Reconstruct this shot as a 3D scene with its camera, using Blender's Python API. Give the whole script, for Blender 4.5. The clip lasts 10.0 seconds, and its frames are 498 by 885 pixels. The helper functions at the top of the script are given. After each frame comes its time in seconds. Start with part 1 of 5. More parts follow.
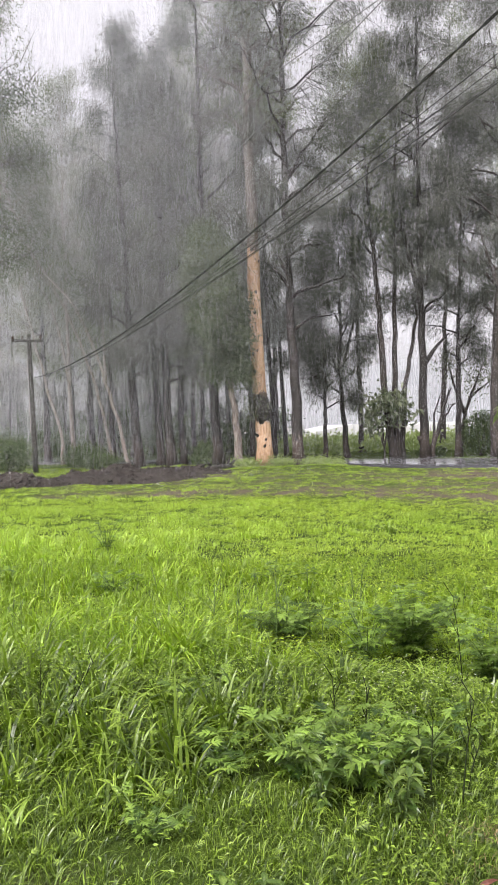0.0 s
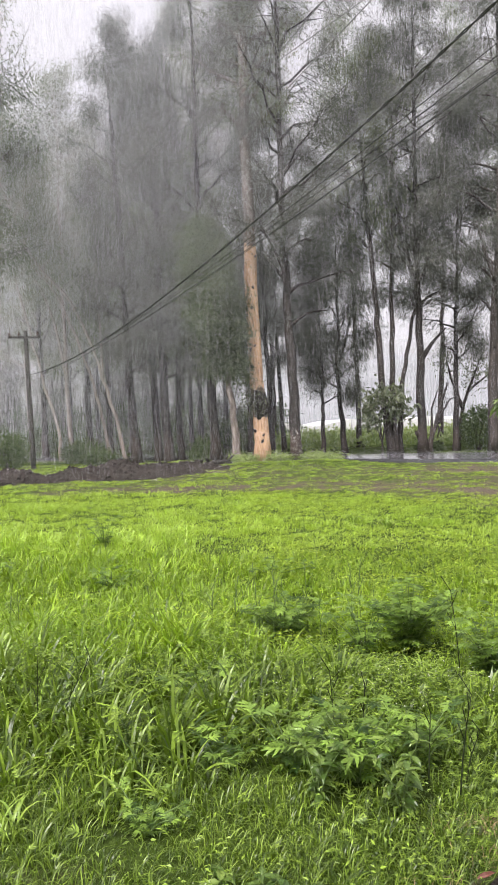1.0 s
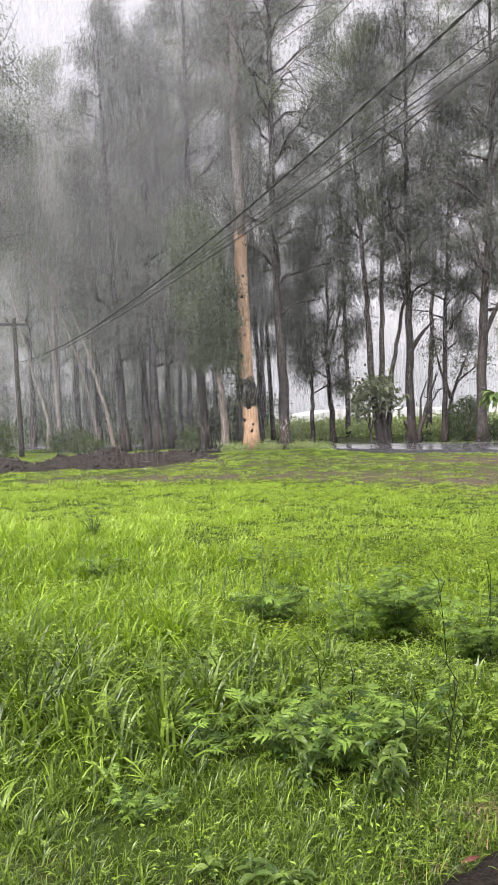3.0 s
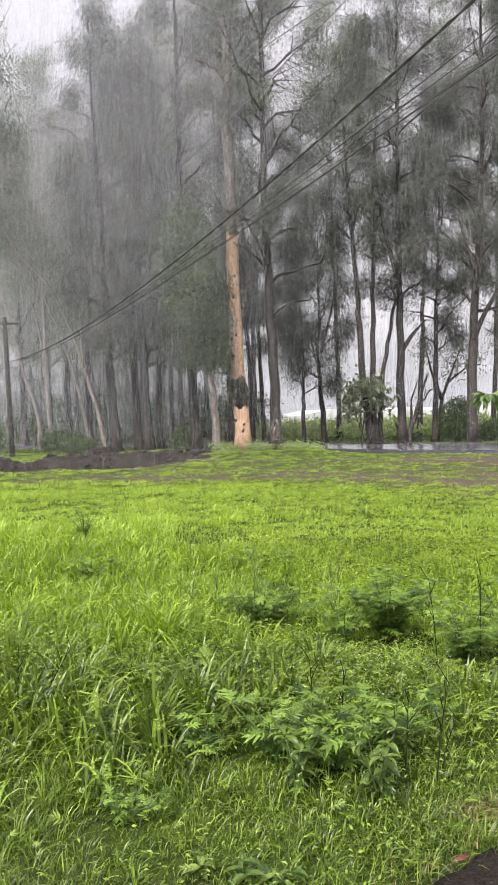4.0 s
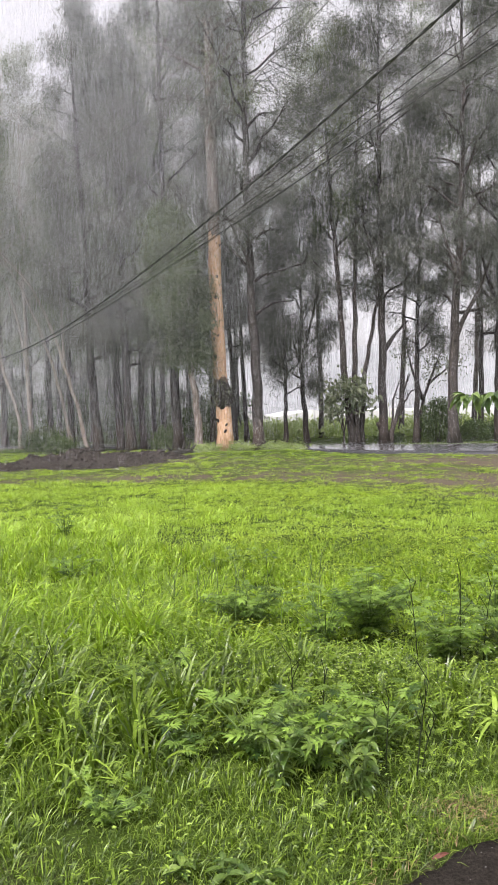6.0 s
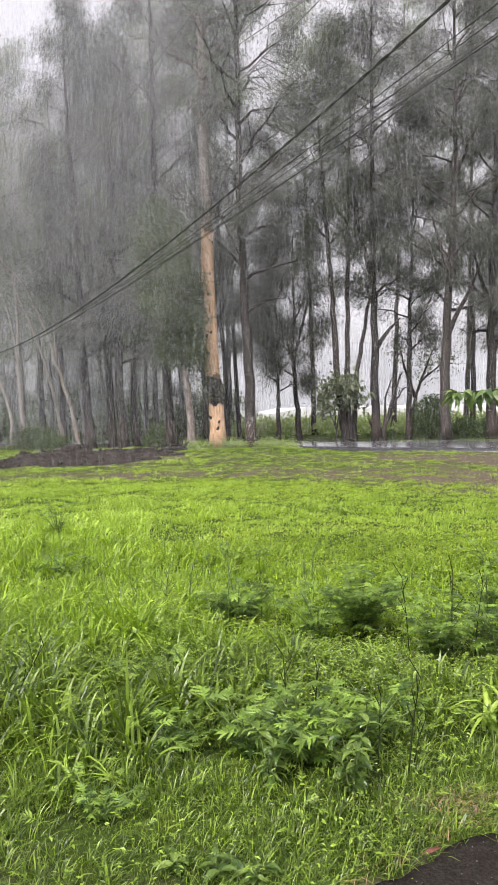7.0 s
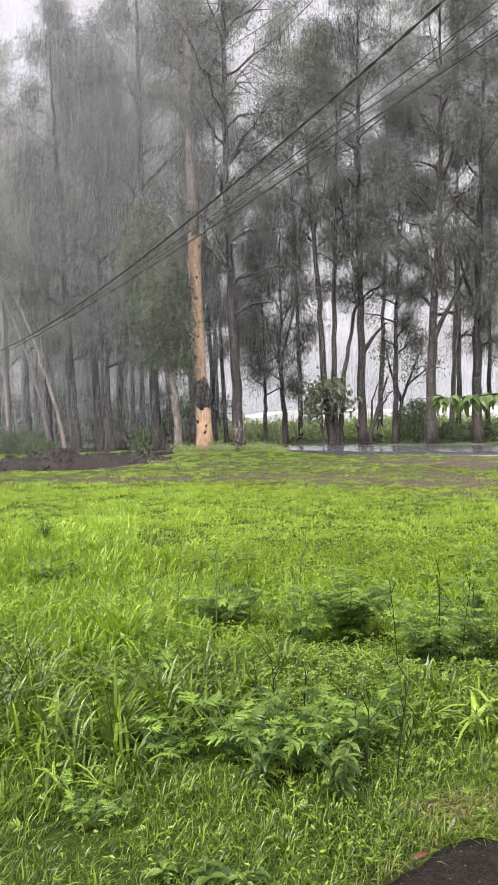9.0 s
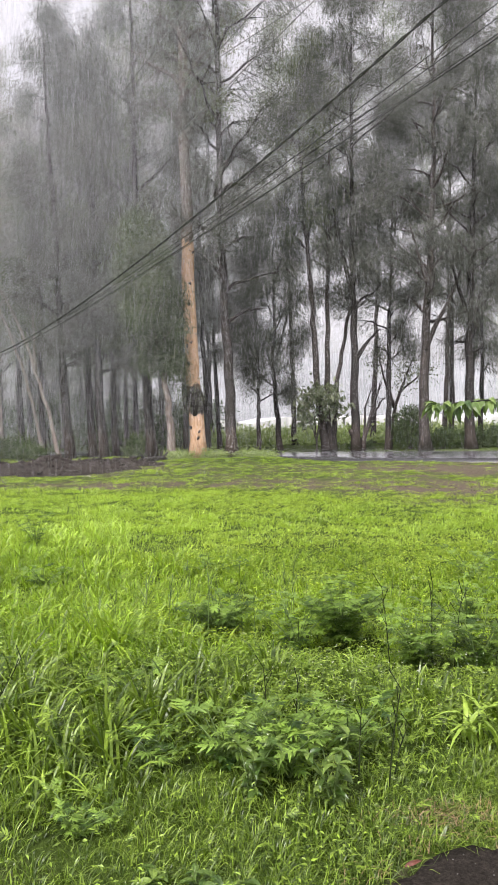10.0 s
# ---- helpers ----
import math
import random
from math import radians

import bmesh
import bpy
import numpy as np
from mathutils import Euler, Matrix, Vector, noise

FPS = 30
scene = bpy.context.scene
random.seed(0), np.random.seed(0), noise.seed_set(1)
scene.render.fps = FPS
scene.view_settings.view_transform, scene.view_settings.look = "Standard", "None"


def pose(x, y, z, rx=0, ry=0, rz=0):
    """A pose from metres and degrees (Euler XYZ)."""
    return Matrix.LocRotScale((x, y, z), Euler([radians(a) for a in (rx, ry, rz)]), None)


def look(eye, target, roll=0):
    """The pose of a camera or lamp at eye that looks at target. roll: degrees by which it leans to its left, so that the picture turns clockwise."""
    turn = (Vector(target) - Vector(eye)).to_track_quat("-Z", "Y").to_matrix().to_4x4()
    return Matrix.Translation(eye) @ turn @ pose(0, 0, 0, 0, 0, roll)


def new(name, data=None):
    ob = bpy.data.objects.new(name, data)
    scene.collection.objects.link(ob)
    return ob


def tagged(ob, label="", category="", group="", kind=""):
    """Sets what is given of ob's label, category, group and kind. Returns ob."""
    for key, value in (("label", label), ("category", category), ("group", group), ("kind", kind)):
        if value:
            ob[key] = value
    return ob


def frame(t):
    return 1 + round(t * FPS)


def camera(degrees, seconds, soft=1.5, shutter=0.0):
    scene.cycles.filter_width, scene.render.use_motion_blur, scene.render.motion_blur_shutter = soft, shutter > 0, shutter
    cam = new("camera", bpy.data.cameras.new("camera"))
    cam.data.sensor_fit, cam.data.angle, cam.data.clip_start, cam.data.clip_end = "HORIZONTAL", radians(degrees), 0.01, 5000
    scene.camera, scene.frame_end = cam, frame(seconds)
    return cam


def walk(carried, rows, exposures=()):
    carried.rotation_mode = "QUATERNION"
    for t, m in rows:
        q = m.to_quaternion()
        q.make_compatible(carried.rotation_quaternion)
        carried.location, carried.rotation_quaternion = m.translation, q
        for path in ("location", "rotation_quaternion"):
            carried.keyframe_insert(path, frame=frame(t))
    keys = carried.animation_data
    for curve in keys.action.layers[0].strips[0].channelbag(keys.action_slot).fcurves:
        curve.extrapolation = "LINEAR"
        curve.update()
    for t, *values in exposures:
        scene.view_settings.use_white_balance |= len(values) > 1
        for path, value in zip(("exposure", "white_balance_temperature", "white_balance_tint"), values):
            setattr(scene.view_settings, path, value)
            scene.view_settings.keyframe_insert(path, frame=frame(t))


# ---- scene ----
cam = camera(36.8, 10.0)
PATH = [
    (0, (0.0, 0.004, 1.5), (0.003, 2.004, 1.467), -1.7),
    (0.5, (0.004, 0.005, 1.499), (0.009, 2.004, 1.46), -1.8),
    (1, (0.008, 0.013, 1.495), (0.016, 2.012, 1.45), -2.0),
    (1.5, (0.009, 0.007, 1.496), (0.019, 2.006, 1.442), -2.0),
    (2, (0.004, 0.007, 1.496), (0.019, 2.006, 1.431), -2.0),
    (2.5, (0.004, 0.009, 1.493), (0.028, 2.007, 1.42), -1.8),
    (4, (-0.002, -0.001, 1.5), (0.058, 1.996, 1.425), -1.5),
    (4.5, (0.002, 0.003, 1.498), (0.07, 2.0, 1.423), -1.5),
    (5, (0.005, 0.005, 1.493), (0.083, 2.002, 1.418), -1.5),
    (5.5, (0.005, 0.006, 1.494), (0.096, 2.002, 1.418), -1.4),
    (6, (0.003, 0.0, 1.497), (0.11, 1.995, 1.422), -1.4),
    (7.5, (-0.001, -0.004, 1.496), (0.132, 1.99, 1.407), -1.3),
    (8, (-0.004, 0.0, 1.49), (0.136, 1.993, 1.398), -1.3),
    (8.5, (0.001, -0.002, 1.493), (0.151, 1.99, 1.406), -1.3),
    (9, (-0.007, -0.007, 1.505), (0.155, 1.985, 1.431), -1.3),
    (9.5, (-0.003, -0.007, 1.508), (0.169, 1.984, 1.445), -1.2),
    (10, (0.0, 0.002, 1.502), (0.18, 1.993, 1.444), -1.2),
]
walk(cam, [(t, look(eye, target, roll)) for t, eye, target, roll in PATH], [(0, 1.27, 6500, 18), (10, 1.27, 6500, 18)])

# ---- light ----
world = bpy.data.worlds.new("rain_sky")
scene.world = world
world.use_nodes = True
wn = world.node_tree.nodes
sky = wn.new("ShaderNodeTexSky")
sky.sky_type, sky.sun_disc = "NISHITA", False
sky.sun_elevation, sky.sun_rotation = radians(56), radians(209)
sky.air_density, sky.dust_density, sky.ozone_density = 1.0, 4.0, 1.0
grey_sky = wn.new("ShaderNodeHueSaturation")
grey_sky.inputs["Saturation"].default_value = 0.08
world.node_tree.links.new(sky.outputs["Color"], grey_sky.inputs["Color"])
# an overcast sky is brighter overhead than at the horizon
way_up = wn.new("ShaderNodeTexCoord")
split = wn.new("ShaderNodeSeparateXYZ")
fade = wn.new("ShaderNodeMapRange")
fade.inputs["To Min"].default_value, fade.inputs["To Max"].default_value = 1.0, 1.5
dim = wn.new("ShaderNodeVectorMath")
dim.operation = "SCALE"
world.node_tree.links.new(way_up.outputs["Generated"], split.inputs[0])
world.node_tree.links.new(split.outputs["Z"], fade.inputs["Value"])
world.node_tree.links.new(grey_sky.outputs["Color"], dim.inputs[0])
world.node_tree.links.new(fade.outputs["Result"], dim.inputs["Scale"])
world.node_tree.links.new(dim.outputs["Vector"], wn["Background"].inputs["Color"])
wn["Background"].inputs["Strength"].default_value = 0.097

sun_data = bpy.data.lights.new("sun", "SUN")
sun_data.energy, sun_data.angle, sun_data.color = 1.45, radians(25), (1.0, 0.98, 0.95)
sun = new("sun", sun_data)
sun.matrix_world = look((0, 0, 40), (9.0, 16.3, 12))


# ---- building helpers ----
def tri_mesh(name, verts, faces, smooth=False):
    """A mesh from an array of corners and an array of triangles or quads."""
    verts, faces = np.asarray(verts, np.float32), np.asarray(faces, np.int32)
    me = bpy.data.meshes.new(name)
    n, k = faces.shape
    me.vertices.add(len(verts))
    me.vertices.foreach_set("co", verts.ravel())
    me.loops.add(n * k)
    me.loops.foreach_set("vertex_index", faces.ravel())
    me.polygons.add(n)
    me.polygons.foreach_set("loop_start", np.arange(0, n * k, k, dtype=np.int32))
    me.update(calc_edges=True)
    me.polygons.foreach_set("use_smooth", np.full(n, smooth))
    me.validate()
    return me


def thing(name, label, category, at=(0, 0, 0), group="", kind=""):
    ob = new(name)
    ob.location = at
    return tagged(ob, label, category, group, kind)


def part(name, data, material, parent, label=""):
    """Links a bmesh or a mesh as one object under a thing or a part."""
    if isinstance(data, bmesh.types.BMesh):
        me = bpy.data.meshes.new(name)
        data.to_mesh(me)
        data.free()
        data = me
    if material and not data.materials:
        data.materials.append(material)
    ob = new(name, data)
    ob.parent = parent
    return tagged(ob, label)


def solo(name, data, material, label, category, kind=""):
    """A thing that is one mesh."""
    ob = part(name, data, material, None, label)
    return tagged(ob, "", category, "", kind)


class Soup:
    """Collects tubes and other pieces into one mesh of quads."""

    def __init__(self):
        self.v, self.f, self.n = [], [], 0

    def add(self, v, f):
        self.v.append(np.asarray(v, float))
        self.f.append(np.asarray(f, int) + self.n)
        self.n += len(v)

    def tube(self, pts, radii, sides=8, rough=0.0, rng=None, cap=True):
        pts = np.asarray(pts, float)
        radii = np.asarray(radii, float)
        tang = np.gradient(pts, axis=0)
        tang /= np.linalg.norm(tang, axis=1)[:, None] + 1e-9
        ref = np.array([1.0, 0.0, 0.0]) if abs(tang[0][0]) < 0.8 else np.array([0.0, 1.0, 0.0])
        a = ref - tang * (tang @ ref)[:, None]
        a /= np.linalg.norm(a, axis=1)[:, None]
        b = np.cross(tang, a)
        ang = np.linspace(0, 2 * np.pi, sides, endpoint=False)
        rr = np.repeat(radii[:, None], sides, 1)
        if rough and rng is not None:
            lobes = rng.normal(0, rough, sides)
            rr = rr * (1 + lobes[None, :] + rng.normal(0, rough * 0.5, rr.shape))
        v = pts[:, None, :] + rr[..., None] * (np.cos(ang)[None, :, None] * a[:, None, :] + np.sin(ang)[None, :, None] * b[:, None, :])
        m = len(pts)
        i, j = np.meshgrid(np.arange(m - 1), np.arange(sides), indexing="ij")
        k = (j + 1) % sides
        f = np.stack([i * sides + j, i * sides + k, (i + 1) * sides + k, (i + 1) * sides + j], -1).reshape(-1, 4)
        v = v.reshape(-1, 3)
        if cap:
            for end, ring in ((0, 0), (m - 1, (m - 1) * sides)):
                idx = len(v)
                v = np.vstack([v, pts[end][None]])
                jj = np.arange(0, sides, 2)
                quad = np.stack([np.full(len(jj), idx), ring + jj, ring + (jj + 1) % sides, ring + (jj + 2) % sides], -1)
                f = np.vstack([f, quad if end else quad[:, ::-1]])
        self.add(v, f)

    def mesh(self, name, smooth=True):
        return tri_mesh(name, np.vstack(self.v), np.vstack(self.f), smooth)


def smoothed(pts, n):
    """n points along a soft curve through the given ones."""
    pts = np.asarray(pts, float)
    d = np.r_[0, np.cumsum(np.linalg.norm(np.diff(pts, axis=0), axis=1))]
    s = np.linspace(0, d[-1], n)
    out = np.stack([np.interp(s, d, pts[:, k]) for k in range(pts.shape[1])], 1)
    for _ in range(2):
        out[1:-1] = (out[:-2] + 2 * out[1:-1] + out[2:]) / 4
    return out


# ---- materials ----
def material(name):
    m = bpy.data.materials.new(name)
    m.use_nodes = True
    nt = m.node_tree
    return m, nt, nt.nodes["Principled BSDF"], nt.nodes["Material Output"]


def node(nt, kind, **values):
    nd = nt.nodes.new(kind)
    for key, value in values.items():
        nd.inputs[key].default_value = value
    return nd


def coords(nt, stretch=(1, 1, 1), source="Object"):
    tc = nt.nodes.new("ShaderNodeTexCoord")
    mp = node(nt, "ShaderNodeMapping", Scale=stretch)
    nt.links.new(tc.outputs[source], mp.inputs["Vector"])
    return mp.outputs["Vector"]


def grain(nt, vector, scale, detail=6, rough=0.6, distort=0.0):
    t = node(nt, "ShaderNodeTexNoise", Scale=scale, Detail=detail, Roughness=rough, Distortion=distort)
    nt.links.new(vector, t.inputs["Vector"])
    return t.outputs["Fac"]


def ramp(nt, fac, stops):
    r = nt.nodes.new("ShaderNodeValToRGB")
    el = r.color_ramp.elements
    while len(el) < len(stops):
        el.new(0.5)
    for e, (p, c) in zip(el, stops):
        e.position, e.color = p, (*c, 1) if len(c) == 3 else c
    nt.links.new(fac, r.inputs["Fac"])
    return r.outputs["Color"]


def blend(nt, fac, a, b, mode="MIX"):
    m = nt.nodes.new("ShaderNodeMix")
    m.data_type, m.blend_type = "RGBA", mode
    for value, socket in ((fac, m.inputs[0]), (a, m.inputs[6]), (b, m.inputs[7])):
        if isinstance(value, bpy.types.NodeSocket):
            nt.links.new(value, socket)
        elif isinstance(value, tuple):
            socket.default_value = (*value, 1)
        else:
            socket.default_value = value
    return m.outputs[2]


def bump(nt, bsdf, fac, strength, distance):
    b = node(nt, "ShaderNodeBump", Strength=strength, Distance=distance)
    nt.links.new(fac, b.inputs["Height"])
    nt.links.new(b.outputs["Normal"], bsdf.inputs["Normal"])


def leafy(name, dark, light, through_colour, share=0.35, rough=0.5, gloss=0.4):
    """Leaves: each a shade of its own, with some light passing through."""
    m, nt, bsdf, out = material(name)
    geo = nt.nodes.new("ShaderNodeNewGeometry")
    big = grain(nt, coords(nt, source="Object"), 0.9, 3)
    mid = tuple((a + b) / 2 for a, b in zip(dark, light))
    col = ramp(nt, geo.outputs["Random Per Island"], [(0.0, dark), (0.5, tuple(0.85 * c for c in mid)), (1.0, tuple(1.15 * c for c in light))])
    tone = ramp(nt, big, [(0.3, (0.75, 0.78, 0.72)), (0.7, (1.15, 1.12, 1.05))])
    col = blend(nt, 1.0, col, tone, "MULTIPLY")
    nt.links.new(col, bsdf.inputs["Base Color"])
    bsdf.inputs["Roughness"].default_value = rough
    bsdf.inputs["Specular IOR Level"].default_value = gloss
    tr = node(nt, "ShaderNodeBsdfTranslucent", Color=(*through_colour, 1))
    mix = node(nt, "ShaderNodeMixShader", Fac=share)
    nt.links.new(bsdf.outputs[0], mix.inputs[1])
    nt.links.new(tr.outputs[0], mix.inputs[2])
    nt.links.new(mix.outputs[0], out.inputs["Surface"])
    return m


def bark(name, a, b, c, streak=(6, 6, 1.5), scale=1.0, strength=0.7, foot=None, flecks=False, patch=0.5, bands=(), upper=None, coarse=1.5):
    """Bark in two tones with dark patches; foot: the tint of an old painted band near the ground."""
    m, nt, bsdf, out = material(name)
    v = coords(nt, streak)
    fine = grain(nt, v, 2.2 * scale, 8, 0.7)
    broad = grain(nt, coords(nt, (3.2, 3.2, 1.3)), coarse * scale, 6, 0.65, 0.8)
    col = ramp(nt, fine, [(0.3, c), (0.48, a), (0.72, b)])
    col = blend(nt, ramp(nt, broad, [(patch, (0, 0, 0)), (patch + 0.08, (1, 1, 1))]), col, c)
    if foot or flecks or bands:
        geo = nt.nodes.new("ShaderNodeNewGeometry")
        sep = nt.nodes.new("ShaderNodeSeparateXYZ")
        nt.links.new(geo.outputs["Position"], sep.inputs[0])
        wob = nt.nodes.new("ShaderNodeMath")
        wob.operation = "MULTIPLY_ADD"
        wob.inputs[1].default_value = 1.3
        nt.links.new(broad, wob.inputs[0])
        nt.links.new(sep.outputs["Z"], wob.inputs[2])
        low = nt.nodes.new("ShaderNodeMath")
        low.operation = "LESS_THAN"
        low.inputs[1].default_value = 1.85
        nt.links.new(wob.outputs[0], low.inputs[0])
        if bands:
            scaled = nt.nodes.new("ShaderNodeMath")
            scaled.operation = "DIVIDE"
            scaled.inputs[1].default_value = 30.0
            nt.links.new(wob.outputs[0], scaled.inputs[0])
            stops = [(0.0, (0, 0, 0))]
            for lo, hi in bands:
                stops += [((lo + 0.65) / 30, (0.9, 0.9, 0.9)), ((hi + 0.65) / 30, (0, 0, 0))]
            where = ramp(nt, scaled.outputs[0], stops)
            where.node.color_ramp.interpolation = "CONSTANT"
            old = ramp(nt, fine, [(0.3, (0.035, 0.03, 0.028)), (0.7, (0.12, 0.095, 0.08))])
            col = blend(nt, where, col, old)
        if upper:
            high = nt.nodes.new("ShaderNodeMath")
            high.operation = "GREATER_THAN"
            high.inputs[1].default_value = upper[0] + 0.65
            nt.links.new(wob.outputs[0], high.inputs[0])
            col = blend(nt, high.outputs[0], col, ramp(nt, fine, [(0.35, upper[1]), (0.65, upper[2])]))
        if foot:
            tint = blend(nt, fine, tuple(x * 0.55 for x in foot), foot)
            part_in = nt.nodes.new("ShaderNodeMath")
            part_in.operation = "MULTIPLY"
            part_in.inputs[1].default_value = 0.3
            nt.links.new(low.outputs[0], part_in.inputs[0])
            col = blend(nt, part_in.outputs[0], col, tint)
        if flecks:
            chips = ramp(nt, grain(nt, coords(nt, (1, 1, 0.55)), 24, 3, 0.6), [(0.60, (0, 0, 0)), (0.63, (1, 1, 1))])
            both = nt.nodes.new("ShaderNodeMath")
            both.operation = "MULTIPLY"
            nt.links.new(chips, both.inputs[0])
            nt.links.new(low.outputs[0], both.inputs[1])
            col = blend(nt, both.outputs[0], col, (0.78, 0.76, 0.72))
    nt.links.new(col, bsdf.inputs["Base Color"])
    bsdf.inputs["Roughness"].default_value = 0.75
    bump(nt, bsdf, fine, strength, 0.04)
    return m


def plain(name, a, b, scale, rough=0.7, metal=0.0, relief=0.3, depth=0.01, stretch=(1, 1, 1)):
    m, nt, bsdf, out = material(name)
    v = coords(nt, stretch)
    g = grain(nt, v, scale, 8, 0.65)
    g2 = grain(nt, v, scale * 0.17, 3)
    col = ramp(nt, g, [(0.3, a), (0.7, b)])
    col = blend(nt, 1.0, col, ramp(nt, g2, [(0.3, (0.75, 0.75, 0.75)), (0.7, (1.15, 1.15, 1.15))]), "MULTIPLY")
    nt.links.new(col, bsdf.inputs["Base Color"])
    bsdf.inputs["Roughness"].default_value = rough
    bsdf.inputs["Metallic"].default_value = metal
    bump(nt, bsdf, g, relief, depth)
    return m


BARK_PEELING = bark("bark_peeling", (0.57, 0.36, 0.22), (0.76, 0.57, 0.42), (0.25, 0.135, 0.08), (7, 7, 1.6), 0.8, 0.8, patch=0.62, bands=((1.75, 2.95), (8.9, 10.0)), upper=(10.0, (0.05, 0.042, 0.038), (0.22, 0.19, 0.17)), coarse=0.9)
BARK_MOTTLED = bark("bark_mottled", (0.16, 0.13, 0.11), (0.42, 0.38, 0.34), (0.06, 0.05, 0.045), (6, 6, 1.4), 0.9, patch=0.53)
BARK_DARK = bark("bark_dark", (0.030, 0.026, 0.024), (0.06, 0.052, 0.046), (0.016, 0.014, 0.013), foot=(0.12, 0.085, 0.066))
BARK_LIMED = bark("bark_limed", (0.034, 0.028, 0.026), (0.065, 0.054, 0.048), (0.02, 0.018, 0.016), foot=(0.14, 0.085, 0.062), flecks=True)
BARK_PALE = bark("bark_pale", (0.32, 0.28, 0.25), (0.58, 0.53, 0.48), (0.09, 0.072, 0.062), (6, 6, 1.4), 0.8, foot=(0.26, 0.15, 0.10), patch=0.58)
BARK_GREY = bark("bark_grey", (0.045, 0.038, 0.034), (0.115, 0.096, 0.083), (0.022, 0.019, 0.017), (8, 8, 1.2), 0.9, patch=0.56)
NEEDLES = leafy("casuarina_needles", (0.055, 0.060, 0.053), (0.132, 0.142, 0.122), (0.09, 0.105, 0.066), 0.28, 0.45, 0.8)
EUC_LEAVES = leafy("eucalyptus_leaves", (0.085, 0.108, 0.072), (0.21, 0.245, 0.155), (0.19, 0.23, 0.10), 0.34, 0.45, 0.6)
GREEN_LEAVES = leafy("bush_leaves", (0.06, 0.09, 0.04), (0.15, 0.20, 0.09), (0.14, 0.21, 0.06), 0.35)
# one grass in three copies; the far meadow's brighter light is painted into colour
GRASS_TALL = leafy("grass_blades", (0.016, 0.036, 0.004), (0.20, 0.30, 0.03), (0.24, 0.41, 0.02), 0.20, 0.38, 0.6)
GRASS_MID_LIT = leafy("grass_blades_mid_lit", (0.034, 0.066, 0.005), (0.31, 0.46, 0.045), (0.41, 0.62, 0.035), 0.36, 0.42, 0.5)
GRASS_FAR_LIT = leafy("grass_blades_far_lit", (0.085, 0.14, 0.016), (0.43, 0.60, 0.095), (0.58, 0.80, 0.085), 0.41, 0.45, 0.5)
CROP_LEAVES = leafy("crop_leaves", (0.20, 0.26, 0.10), (0.38, 0.46, 0.20), (0.36, 0.48, 0.14), 0.35)
EUC_GREEN = leafy("green_eucalyptus_leaves", (0.058, 0.080, 0.050), (0.15, 0.182, 0.110), (0.15, 0.20, 0.08), 0.3, 0.45, 0.5)
WOOD_POLE = plain("weathered_pole", (0.06, 0.055, 0.05), (0.13, 0.12, 0.108), 9, 0.8, 0, 0.4, 0.01, (3, 3, 0.3))
CABLE_BLACK = plain("cable_black", (0.045, 0.045, 0.047), (0.085, 0.085, 0.087), 40, 0.2)
CABLE_GREY = plain("cable_grey", (0.20, 0.20, 0.205), (0.32, 0.32, 0.325), 40, 0.35, 0.2)
PORCELAIN = plain("porcelain", (0.10, 0.06, 0.045), (0.16, 0.09, 0.07), 20, 0.25)
SOIL = plain("dark_soil", (0.014, 0.011, 0.009), (0.055, 0.045, 0.037), 9, 0.95, 0, 1.0, 0.10)


# ---- ground ----
FAR_EDGE = [(60, 10), (22, 26.4), (13.8, 30.3), (7.3, 33.3), (0, 36.9), (-6, 41.0), (-15, 46.0), (-40, 61), (-120, 112)]
NEAR_EDGE = [(56, 0), (19, 19.2), (10.4, 23.8), (5.4, 26.9), (3.4, 29.8), (1.2, 33.0), (-2, 35.4), (-8, 38.7), (-17, 43.2), (-43, 56), (-124, 106)]


def edge_y(edge, x):
    pts = sorted(edge)
    return np.interp(x, [p[0] for p in pts], [p[1] for p in pts])


def rough_noise(x, y, s, seed):
    """Cheap smooth noise on arrays, about -1 to 1."""
    r = np.random.RandomState(seed)
    out = np.zeros_like(x, dtype=float)
    for _ in range(7):
        a, ph, k = r.uniform(0, 2 * np.pi), r.uniform(0, 6.28), s * r.uniform(0.5, 2.0)
        out += np.sin((x * np.cos(a) + y * np.sin(a)) * k + ph + 0.8 * np.sin((x * np.sin(a) - y * np.cos(a)) * k * 0.7 + ph * 2))
    return out / 3.5


def spot(x, y, cx, cy, rx, ry):
    return np.exp(-(((x - cx) / rx) ** 2 + ((y - cy) / ry) ** 2))


def drive_edge(x):
    """How far ahead the asphalt drive reaches."""
    x = np.asarray(x, float)
    edge = np.interp(x, [-6, -1, 0.2, 0.4, 0.53, 0.67, 0.8, 0.93, 1.03, 1.3, 3, 9], [-1, 0.9, 1.92, 2.16, 2.247, 2.328, 2.404, 2.484, 2.465, 2.5, 2.6, 2.7])
    return edge + 0.012 * np.sin(x * 41) + 0.015 * np.sin(x * 17)


